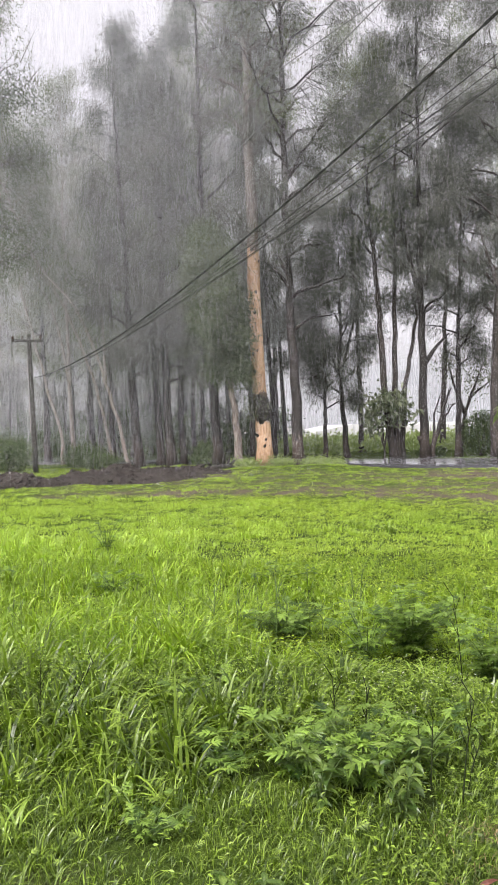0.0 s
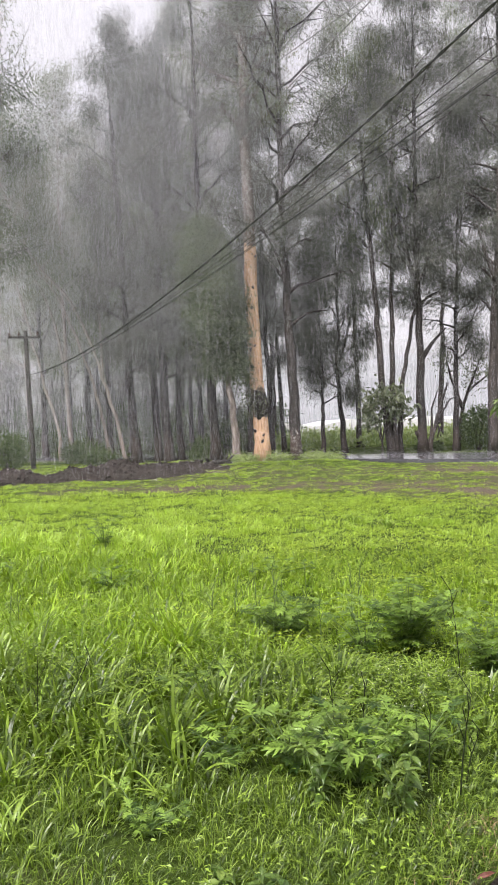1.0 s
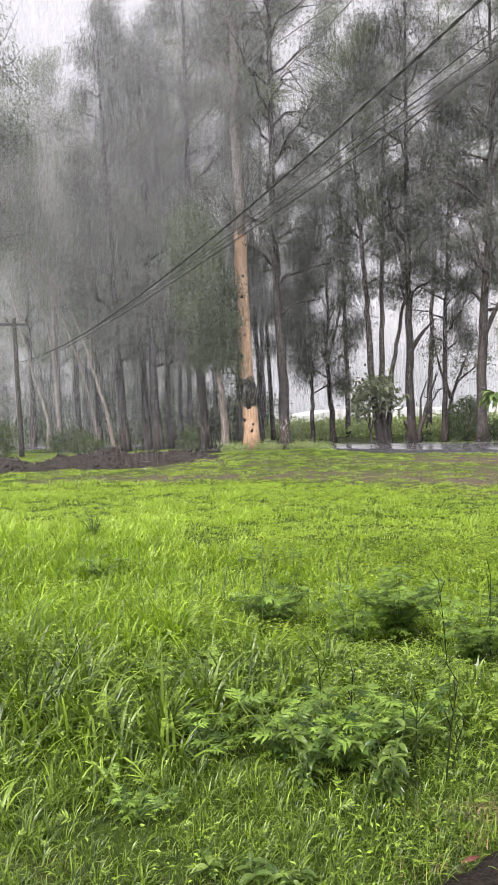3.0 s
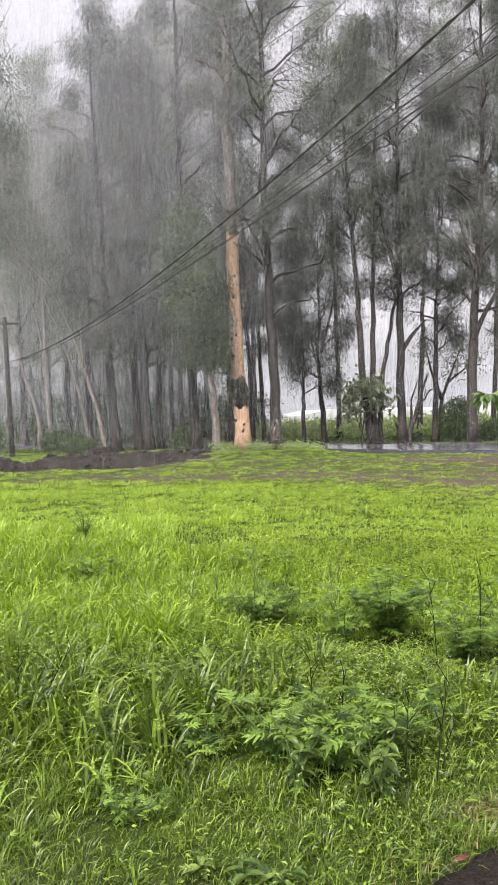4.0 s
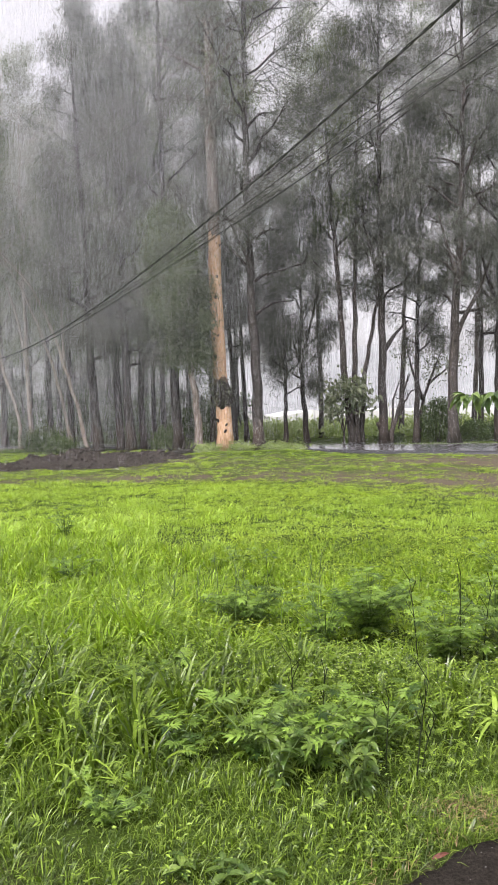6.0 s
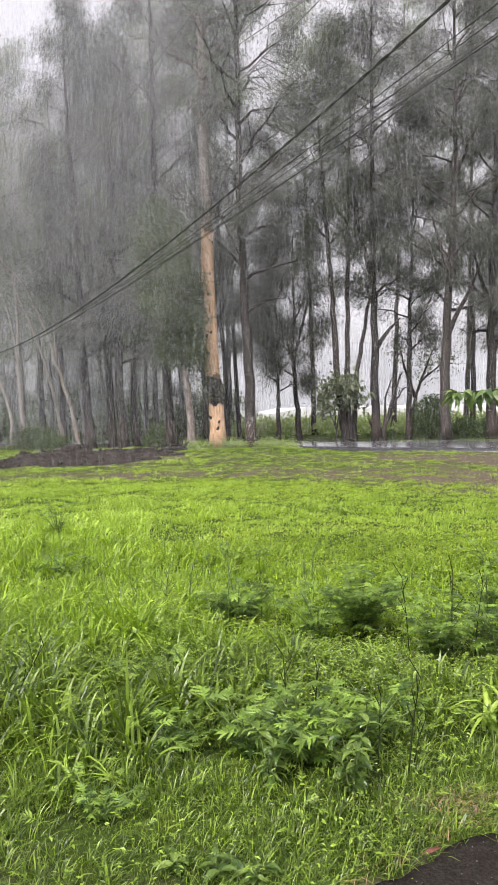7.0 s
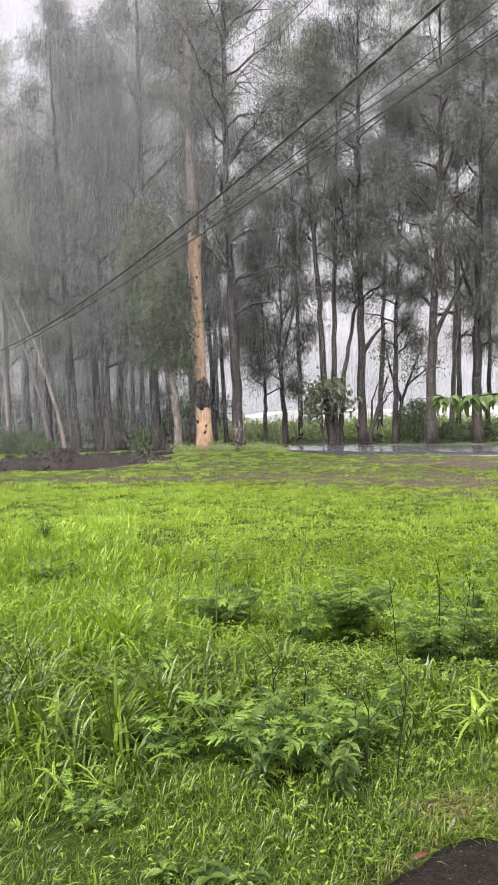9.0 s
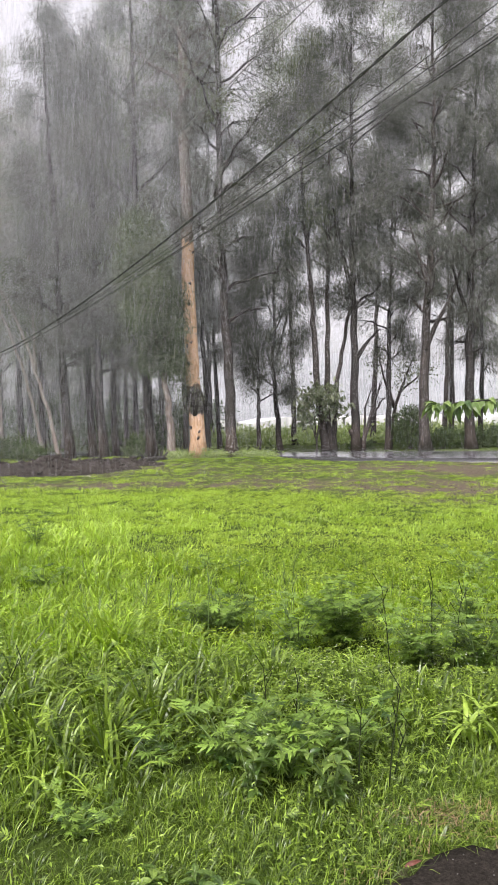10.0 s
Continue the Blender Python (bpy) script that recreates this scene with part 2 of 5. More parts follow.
def bare(x, y):
    """How bare the soil lies: 0 full grass, 1 open soil."""
    x, y = np.asarray(x, float), np.asarray(y, float)
    b = 0.8 * spot(x, y, -3.2, 18.8, 2.6, 1.3) + 0.75 * spot(x, y, 0.2, 18.2, 2.4, 1.5) + 0.7 * spot(x, y, 2.5, 16.8, 1.5, 1.2)
    b += 0.85 * spot(x, y, 4.3, 15.2, 1.5, 2.6) + 1.0 * spot(x, y, 6.4, 15.0, 1.6, 2.6) + 1.2 * spot(x, y, 8.6, 20.8, 3.4, 2.6)
    b += 0.6 * spot(x, y, -1.5, 26.5, 2.2, 2.0) + 0.7 * spot(x, y, -5.5, 24.5, 4, 3)
    b += 0.55 * spot(x, y, 4.9, 12.7, 0.9, 0.7) + 0.62 * spot(x, y, 3.5, 23.0, 9.0, 5.0)
    b += 0.9 * np.exp(-((y - drive_edge(x) - 0.01) / 0.05) ** 2) * (y < 6)
    b += 0.25 * spot(x, y, -0.6, 2.4, 0.6, 0.3) + 0.6 * spot(x, y, -0.78, 2.45, 0.25, 0.16) + 0.6 * spot(x, y, -0.3, 2.25, 0.3, 0.12)
    b *= 1 + 0.4 * rough_noise(x, y, 2.2, 3) + 0.4 * rough_noise(x, y, 7.0, 4) + 0.4 * rough_noise(x, y, 19.0, 5)
    return np.clip(b * 0.66, 0, 0.9)


def height(x, y):
    x, y = np.asarray(x, float), np.asarray(y, float)
    z = 0.025 * rough_noise(x, y, 1.3, 1) * np.clip((y - 2.5) / 4, 0, 1)
    z = z + 0.10 * spot(x, y, 3.0, 28.6, 1.8, 1.2)
    road = (y > edge_y(NEAR_EDGE, x) - 0.3) & (y < edge_y(FAR_EDGE, x) + 0.3)
    z = np.where(road, -0.05, z)
    z = np.where(y < drive_edge(x) - 0.01, -0.05, z)
    return z


def ground_sheet():
    xs = np.r_[-900, -400, -200, -120, -80, -60, np.linspace(-45, -12, 40), np.linspace(-11.6, -2.6, 40), np.linspace(-2.5, 3, 60), np.linspace(3.1, 14, 60), np.linspace(14.4, 45, 30), 60, 80, 120, 200, 400, 900]
    ys = np.r_[-900, -300, -100, -40, -15, -6, -2, np.linspace(0, 6, 60), np.linspace(6.1, 16, 60), np.linspace(16.2, 46, 100), np.linspace(47, 90, 30), 110, 150, 250, 450, 900, 2500]
    gx, gy = np.meshgrid(xs, ys, indexing="ij")
    v = np.stack([gx, gy, height(gx, gy)], -1).reshape(-1, 3)
    ny = len(ys)
    i, j = np.meshgrid(np.arange(len(xs) - 1), np.arange(ny - 1), indexing="ij")
    f = np.stack([i * ny + j, (i + 1) * ny + j, (i + 1) * ny + j + 1, i * ny + j + 1], -1).reshape(-1, 4)
    me = tri_mesh("ground", v, f, True)
    at = me.attributes.new("open_soil", "FLOAT", "POINT")
    at.data.foreach_set("value", bare(v[:, 0], v[:, 1]).astype(np.float32))
    m, nt, bsdf, out = material("meadow_ground")
    at = nt.nodes.new("ShaderNodeAttribute")
    at.attribute_name = "open_soil"
    vec = coords(nt)
    fine, mid = grain(nt, vec, 22, 8, 0.7), grain(nt, vec, 2.5, 6)
    soil = ramp(nt, fine, [(0.3, (0.05, 0.040, 0.029)), (0.7, (0.16, 0.130, 0.096))])
    turf = ramp(nt, mid, [(0.3, (0.03, 0.045, 0.011)), (0.55, (0.07, 0.11, 0.02)), (0.8, (0.13, 0.185, 0.036))])
    turf = blend(nt, 1.0, turf, ramp(nt, fine, [(0.3, (0.55, 0.55, 0.5)), (0.7, (1.2, 1.2, 1.1))]), "MULTIPLY")
    edge = nt.nodes.new("ShaderNodeMath")
    edge.operation = "MULTIPLY_ADD"
    edge.inputs[1].default_value = 0.9
    nt.links.new(at.outputs["Fac"], edge.inputs[0])
    less = nt.nodes.new("ShaderNodeMath")
    less.operation = "MULTIPLY_ADD"
    less.inputs[1].default_value, less.inputs[2].default_value = 0.7, -0.35
    nt.links.new(fine, less.inputs[0])
    nt.links.new(less.outputs[0], edge.inputs[2])
    k = ramp(nt, edge.outputs[0], [(0.2, (0, 0, 0)), (0.75, (1, 1, 1))])
    nt.links.new(blend(nt, k, turf, soil), bsdf.inputs["Base Color"])
    bsdf.inputs["Roughness"].default_value = 0.95
    bsdf.inputs["Specular IOR Level"].default_value = 0.08
    bump(nt, bsdf, fine, 0.8, 0.05)
    return solo("ground", me, m, "rain-soaked meadow ground with grass and open soil", "ground", "structure")


def strip(near, far, n, z, name, cols=7):
    """A long strip of road between two edges."""
    a, b = smoothed(near, n), smoothed(far, n)
    s = np.linspace(0, 1, cols)
    p = a[:, None, :] * (1 - s)[None, :, None] + b[:, None, :] * s[None, :, None]
    crown = 0.05 * (1 - (2 * s - 1) ** 2)
    v = np.concatenate([p, np.broadcast_to((z + crown)[None, :, None], (n, cols, 1))], -1).reshape(-1, 3)
    i, j = np.meshgrid(np.arange(n - 1), np.arange(cols - 1), indexing="ij")
    f = np.stack([i * cols + j, i * cols + j + 1, (i + 1) * cols + j + 1, (i + 1) * cols + j], -1).reshape(-1, 4)
    skirt = []
    for c in (0, cols - 1):
        base = len(v)
        rim = v.reshape(-1, 3)[[k * cols + c for k in range(n)]].copy()
        rim[:, 2] -= 0.2
        v = np.vstack([v, rim])
        skirt += [(k * cols + c, (k + 1) * cols + c, base + k + 1, base + k) for k in range(n - 1)]
    f = np.vstack([f, np.array(skirt)])
    return tri_mesh(name, v, f, True)


def wet_asphalt():
    m, nt, bsdf, out = material("wet_asphalt")
    vec = coords(nt)
    fine, pools = grain(nt, vec, 60, 6, 0.7), grain(nt, vec, 0.55, 4)
    nt.links.new(ramp(nt, fine, [(0.3, (0.025, 0.025, 0.027)), (0.7, (0.06, 0.06, 0.062))]), bsdf.inputs["Base Color"])
    nt.links.new(ramp(nt, pools, [(0.35, (0.07, 0.07, 0.07)), (0.7, (0.26, 0.26, 0.26))]), bsdf.inputs["Roughness"])
    bsdf.inputs["IOR"].default_value = 1.45
    ripple = grain(nt, coords(nt, (1, 1, 1)), 14, 3)
    bump(nt, bsdf, ripple, 0.12, 0.01)
    return m


ground_sheet()
solo("road", strip(NEAR_EDGE, FAR_EDGE, 90, 0.02, "road"), wet_asphalt(), "wet grey asphalt road shining with rain", "road", "structure")


def drive():
    xs = np.linspace(-6, 9, 240)
    ys0, cols = -8.0, 14
    e = drive_edge(xs)
    s = np.r_[np.linspace(0, 0.97, cols - 4), 0.985, 0.994, 0.9985, 1.0]
    y = ys0 + (e[:, None] - ys0) * s[None, :]
    z = np.full_like(y, 0.025)
    z[:, -1] = -0.03
    v = np.stack([np.broadcast_to(xs[:, None], y.shape), y, z], -1).reshape(-1, 3)
    i, j = np.meshgrid(np.arange(len(xs) - 1), np.arange(cols - 1), indexing="ij")
    f = np.stack([i * cols + j, (i + 1) * cols + j, (i + 1) * cols + j + 1, i * cols + j + 1], -1).reshape(-1, 4)
    m = plain("rough_asphalt", (0.010, 0.0085, 0.007), (0.042, 0.036, 0.030), 90, 0.95, 0, 0.9, 0.012)
    m.node_tree.nodes["Principled BSDF"].inputs["Specular IOR Level"].default_value = 0.04
    return solo("pavement", tri_mesh("pavement", v, f, True), m, "dark damp asphalt of a drive with a crumbled edge", "pavement", "structure")


drive()


# ---- trees ----
KINDS = {
    "casuarina": ("casuarina", "tall dark casuarina with drooping needle foliage beside the wet road", NEEDLES),
    "eucalyptus": ("eucalyptus", "tall eucalyptus with hanging grey-green leaves beside the wet road", EUC_LEAVES),
}


def strands(rng, centres, out_dir, per, spread, length, width, droop):
    """Thin hanging strands round each centre: an array of triangles."""
    n = len(centres) * per
    c = np.repeat(centres, per, 0) + rng.normal(0, 1, (n, 3)) * np.array([spread, spread, spread * 1.25])
    d = np.repeat(out_dir, per, 0) * 0.6 + rng.normal(0, 0.42, (n, 3)) + np.array([0, 0, -droop])
    d /= np.linalg.norm(d, axis=1)[:, None]
    ln = length * rng.uniform(0.5, 1.3, n)[:, None]
    side = np.cross(d, rng.normal(0, 1, (n, 3)))
    side /= np.linalg.norm(side, axis=1)[:, None] + 1e-9
    w = width * rng.uniform(0.6, 1.3, n)[:, None]
    v = np.stack([c - side * w * 0.3, c + d * ln * 0.45 + side * w, c + d * ln], 1)
    return v


def leaflets(rng, centres, out_dir, per, spread, length, width, droop):
    """Lance-shaped leaves round each centre: quads."""
    n = len(centres) * per
    c = np.repeat(centres, per, 0) + rng.normal(0, 1, (n, 3)) * spread
    d = np.repeat(out_dir, per, 0) * 0.3 + rng.normal(0, 0.5, (n, 3)) + np.array([0, 0, -droop])
    d /= np.linalg.norm(d, axis=1)[:, None]
    ln = length * rng.uniform(0.6, 1.3, n)[:, None]
    side = np.cross(d, rng.normal(0, 1, (n, 3)))
    side /= np.linalg.norm(side, axis=1)[:, None] + 1e-9
    w = width * rng.uniform(0.7, 1.2, n)[:, None]
    bend = np.array([0, 0, -1.0]) * ln * 0.12
    v = np.stack([c, c + d * ln * 0.42 + side * w, c + d * ln + bend, c + d * ln * 0.42 - side * w], 1)
    return v


def crown_mesh(name, kind, rng, centres, dirs, fullness, near):
    """Foliage; near trees have more and finer needles and leaves."""
    if kind == "casuarina":
        v = strands(rng, centres, dirs, int((66 if near else 28) * fullness), 0.28, 0.27, 0.019 if near else 0.042, 0.85)
        return tri_mesh(name, v.reshape(-1, 3), np.arange(len(v) * 3).reshape(-1, 3))
    v = leaflets(rng, centres, dirs, int((44 if near else 22) * fullness), 0.30, 0.13 if near else 0.18, 0.024 if near else 0.040, 0.6)
    return tri_mesh(name, v.reshape(-1, 3), np.arange(len(v) * 4).reshape(-1, 4))


def grow(rng, kind, path, crown, limbs, base_r, total, open_share):
    """The limbs of a crown: their tubes, and where foliage hangs."""
    z0, z1, spread = crown
    grown, twigs, centres, dirs = [], Soup(), [], []
    for i in range(limbs):
        soup = Soup()
        u = (i + rng.uniform(0.1, 0.9)) / limbs
        z = z0 + (z1 - z0) * u ** 0.95 * 0.97
        p0 = np.array([np.interp(z, path[:, 2], path[:, k]) for k in range(3)])
        az = i * 2.4 + rng.uniform(-0.5, 0.5)
        profile = (0.55 + 0.9 * u) if u < 0.45 else (0.95 - 0.75 * (u - 0.45) / 0.55)
        ln = spread * profile * rng.uniform(0.7, 1.25)
        rise = rng.uniform(0.35, 1.25) if kind == "casuarina" else rng.uniform(0.5, 1.3)
        d = np.array([math.cos(az), math.sin(az), rise])
        d /= np.linalg.norm(d)
        s = np.linspace(0, 1, 7)[:, None]
        sag = -0.18 if kind == "casuarina" else -0.1
        wob = np.cumsum(rng.normal(0, 0.05, (7, 3)), 0) * ln * 0.5
        wob[0] = 0
        pts = p0 + d * ln * s + np.array([0, 0, sag * ln]) * s ** 2 + wob
        r0 = base_r * np.clip(0.34 * (1.15 - u), 0.08, 0.4)
        soup.tube(pts, np.linspace(r0, 0.012, 7), 5, cap=False)
        bare_limb = rng.uniform() < open_share
        for k in range(6):
            q = pts[min(6, 2 + k * 5 // 6)] + rng.normal(0, 0.05, 3)
            a2 = az + rng.uniform(-1.5, 1.5)
            d2 = np.array([math.cos(a2), math.sin(a2), rng.uniform(-0.5, 1.1)])
            l2 = ln * rng.uniform(0.18, 0.48)
            s2 = np.linspace(0, 1, 4)[:, None]
            tw = q + d2 * l2 * s2 + np.array([0, 0, -0.15 * l2]) * s2 ** 2
            twigs.tube(tw[::3], [r0 * 0.35 + 0.006, 0.006], 3, cap=False)
            for w in (3,) if bare_limb else (1, 2, 3):
                centres.append(tw[w] + 0.38 * (pts[5] - tw[w]))
                dirs.append(d2)
        for w in (6,) if bare_limb else (4, 5, 6):
            centres.append(pts[w])
            dirs.append(d)
        grown.append(soup)
    return grown, twigs, np.array(centres), np.array(dirs)


def tree(kind, bark_material, x, y, trunk, radius, total, crown, limbs, fullness, seed, label="", leaves=None, taper=0):
    """One tree: trunk is a list of (sideways, height) of its stem, which runs on to its whole height."""
    rng = np.random.RandomState(seed * 7 + 1)
    name, text, foliage = KINDS[kind]
    ob = thing(name, label or text, "tree", (x, y, 0), "trees along the road")
    t = np.array(trunk, float)
    slope = np.clip((t[-1, 0] - t[-2, 0]) / max(0.5, t[-1, 1] - t[-2, 1]), -0.6, 0.6)
    if t[-1, 1] < total:
        more = np.linspace(t[-1, 1], total, 5)[1:]
        t = np.vstack([t, np.stack([t[-1, 0] + slope * 0.5 * (more - t[-1, 1]) + rng.normal(0, 0.08, 4), more], 1)])
    drift = np.interp(t[:, 1], [0, 3, total], [0, 0, rng.uniform(-0.6, 0.6)])
    path = smoothed(np.stack([t[:, 0], drift, t[:, 1]], 1), 30)
    path[1:-1, :2] += rng.normal(0, 0.025, (28, 2))
    h = np.clip(path[:, 2] / (taper or total), 0, 1)
    rad = radius * np.clip(1.0 - 0.9 * h ** 0.9, 0.06, 1) * (1 + 0.45 * np.exp(-np.clip(path[:, 2], 0, 99) / 0.25))
    soup = Soup()
    soup.tube(path, rad, 14, 0.07, rng)
    part("trunk", soup.mesh("trunk"), bark_material, ob)
    grown, twigs, centres, dirs = grow(rng, kind, path, crown, limbs, radius, total, 0.4 if x > 3 else 0.16)
    for limb in grown:
        part("limb", limb.mesh("limb"), bark_material, ob)
    tagged(part("twig", twigs.mesh("twig"), bark_material, ob), kind="stuff")
    part("crown", crown_mesh("crown", kind, rng, centres, dirs, fullness, y < 46), leaves or foliage, ob)
    return ob


def fork(ob, bark_material, base, tip, *limbs):
    """Heavy forked limbs on a tree, each through points of (sideways, height)."""
    for pts in limbs:
        s = Soup()
        p = smoothed([(x, 0.12 * k, z) for k, (x, z) in enumerate(pts)], 14)
        s.tube(p, np.linspace(base, tip, 14), 9)
        part("limb", s.mesh("limb"), bark_material, ob)
    return ob


tree("eucalyptus", BARK_PEELING, 0.65, 31.3, [(0.00, -0.10), (-0.07, 2.91), (-0.18, 5.73), (-0.22, 8.86), (-0.21, 11.56), (-0.26, 13.34), (-0.24, 17.41)], 0.31, 25, (13, 26, 4.4), 28, 1.2, 1, taper=40)
tree("eucalyptus", BARK_MOTTLED, -0.33, 30.6, [(0.00, -0.10), (-0.12, 1.63), (-0.29, 3.48), (-0.69, 5.54), (-0.93, 7.59)], 0.18, 9.5, (3.3, 9.6, 1.5), 34, 1.5, 2, leaves=EUC_GREEN)
fork(tree("casuarina", BARK_LIMED, 2.10, 31.0, [(0.00, -0.10), (-0.05, 2.83), (-0.18, 5.95), (-0.25, 7.82), (-0.29, 11.51), (-0.26, 16.05)], 0.23, 26, (6.7, 26.5, 4.2), 44, 1.2, 3), BARK_LIMED, 0.09, 0.02, [(-0.16, 5.53), (0.64, 6.09), (1.58, 6.19)], [(-0.25, 7.82), (-0.80, 9.00), (-1.23, 9.93)])
fork(tree("casuarina", BARK_DARK, -1.29, 33.2, [(0.00, -0.10), (-0.07, 1.67), (-0.22, 3.54), (-0.32, 5.89)], 0.23, 25, (3.4, 25.5, 3.2), 38, 0.95, 4), BARK_DARK, 0.08, 0.02, [(-0.30, 4.91), (-0.99, 6.89), (-1.43, 8.62)])
tree("casuarina", BARK_DARK, -3.43, 33.5, [(0.00, -0.10), (-0.12, 2.68), (-0.20, 5.48)], 0.22, 18, (3.4, 18.5, 2.9), 32, 0.95, 5)
tree("casuarina", BARK_DARK, -3.96, 34.0, [(0.00, -0.10), (-0.07, 2.71), (-0.14, 5.04)], 0.19, 18, (3.5, 18.5, 2.8), 28, 0.95, 6)
tree("eucalyptus", BARK_DARK, -2.99, 34.5, [(0.00, -0.10), (-0.02, 3.37), (-0.09, 6.10)], 0.15, 17, (3.5, 17.5, 2.6), 28, 1.1, 7)
tree("casuarina", BARK_DARK, -4.83, 33.0, [(0.00, -0.10), (-0.13, 2.95), (-0.23, 4.96)], 0.21, 19, (3.6, 19.5, 2.9), 30, 1.1, 8)
fork(tree("eucalyptus", BARK_PALE, -5.27, 33.3, [(0.00, -0.10), (-0.20, 0.70), (-0.54, 2.31), (-0.96, 3.78), (-1.31, 5.03), (-1.82, 6.51), (-2.63, 7.76), (-4.04, 9.25)], 0.096, 15.5, (8.5, 16.5, 3.0), 22, 0.8, 9), BARK_PALE, 0.07, 0.02, [(-0.96, 3.78), (-1.03, 6.01), (-1.15, 8.22), (-1.14, 9.93)])
tree("eucalyptus", BARK_PALE, -6.27, 35.0, [(0.00, -0.10), (-0.43, 2.60), (-0.85, 4.07), (-1.34, 5.61), (-2.09, 7.43), (-2.74, 8.68), (-4.03, 9.78)], 0.088, 15, (8, 16, 2.8), 20, 0.8, 10)
fork(tree("eucalyptus", BARK_PALE, -8.92, 38.0, [(0.00, -0.10), (0.03, 3.10), (-0.04, 4.43), (-0.10, 7.24)], 0.120, 19, (7, 20, 3.4), 28, 1.0, 11), BARK_PALE, 0.08, 0.02, [(0.00, 3.87), (-0.46, 6.69), (-1.21, 8.94), (-2.53, 10.63)])
tree("eucalyptus", BARK_PALE, -9.61, 39.0, [(0.00, -0.10), (-0.07, 1.91), (-0.49, 3.08), (-0.91, 4.74), (-1.30, 6.57), (-1.92, 9.16)], 0.096, 16, (8, 17, 3.2), 24, 0.9, 12)
tree("eucalyptus", BARK_DARK, -11.46, 43.0, [(0.00, -0.10), (-0.00, 3.25), (-0.08, 6.12)], 0.2, 17, (4.5, 18, 3.0), 26, 1.0, 13)
tree("eucalyptus", BARK_DARK, -8.71, 42.0, [(0.00, -0.10), (-0.02, 2.84), (-0.06, 5.96)], 0.17, 16, (4.5, 17, 2.8), 24, 1.0, 14)
tree("eucalyptus", BARK_DARK, -6.50, 36.0, [(0.00, -0.10), (-0.01, 2.08), (-0.03, 5.30)], 0.16, 14, (4.2, 15, 2.6), 22, 1.0, 15)
tree("eucalyptus", BARK_DARK, -2.57, 42.5, [(0.00, -0.10), (0.03, 3.01), (0.03, 7.14)], 0.17, 26, (4.5, 27, 3.6), 34, 1.0, 16)
tree("eucalyptus", BARK_DARK, -3.11, 43.0, [(0.00, -0.10), (0.04, 3.04), (0.07, 7.21)], 0.15, 25, (4.5, 26, 3.4), 32, 1.0, 17)
tree("casuarina", BARK_DARK, 0.28, 42.0, [(0.00, -0.10), (-0.04, 2.93), (-0.11, 7.02)], 0.16, 26, (4.5, 27, 3.6), 34, 1.0, 18)
tree("casuarina", BARK_DARK, 2.10, 41.0, [(0.00, -0.10), (-0.08, 2.85), (-0.19, 5.62), (-0.28, 9.29)], 0.14, 22, (4.5, 23, 3.2), 34, 1.0, 19)
tree("casuarina", BARK_DARK, 1.38, 39.0, [(0.00, -0.10), (-0.07, 2.80), (-0.15, 5.43)], 0.15, 24, (4.5, 25, 3.4), 34, 1.0, 20)
tree("casuarina", BARK_DARK, 3.67, 35.70, [(0.00, -0.10), (0.10, 2.95), (0.04, 4.99), (-0.03, 6.60)], 0.116, 9.2, (2.3, 9.7, 2.2), 28, 1.1, 21)
fork(tree("casuarina", BARK_DARK, 4.78, 36.09, [(0.00, -0.10), (-0.27, 3.82), (-0.18, 7.31), (-0.22, 9.49)], 0.145, 11.6, (2.5, 12.1, 2.8), 32, 1.1, 22), BARK_DARK, 0.08, 0.02, [(-0.24, 3.93), (0.30, 5.81), (0.75, 7.69), (0.98, 9.57)], [(-0.21, 3.66), (-0.67, 5.29), (-1.04, 6.65)])
tree("eucalyptus", BARK_GREY, 6.67, 34.04, [(0.00, -0.09), (-0.29, 1.90), (-0.45, 4.67), (-0.58, 8.25), (-0.75, 9.87), (-0.94, 12.83)], 0.184, 17.5, (8.7, 19.3, 3.1), 28, 1.05, 23)
tree("casuarina", BARK_GREY, 6.87, 34.13, [(0.00, -0.09), (-0.10, 2.74), (-0.03, 6.47), (0.03, 8.95), (0.13, 11.55), (0.24, 14.37)], 0.156, 18.4, (7.8, 19.3, 2.8), 28, 1.05, 24)
tree("casuarina", BARK_GREY, 7.07, 34.32, [(0.00, -0.09), (0.06, 1.33), (0.26, 3.56), (0.72, 5.65), (0.93, 7.27)], 0.138, 12.0, (5.8, 12.9, 2.0), 14, 0.8, 25)
fork(tree("casuarina", BARK_DARK, 8.01, 33.76, [(0.00, -0.09), (-0.06, 4.08), (-0.04, 7.47), (-0.05, 10.86), (-0.06, 14.70)], 0.205, 23.0, (6.2, 23.9, 3.4), 44, 1.2, 26), BARK_DARK, 0.14, 0.03, [(-0.03, 6.66), (-0.28, 8.44), (-0.57, 9.26), (-0.81, 11.14), (-0.92, 13.22)], [(-0.06, 4.08), (0.59, 5.00), (1.24, 5.62)])
tree("casuarina", BARK_DARK, 9.72, 34.59, [(0.00, -0.09), (0.05, 2.69), (0.15, 5.48), (0.30, 8.32)], 0.147, 15.6, (3.9, 16.6, 2.6), 34, 1.2, 27)
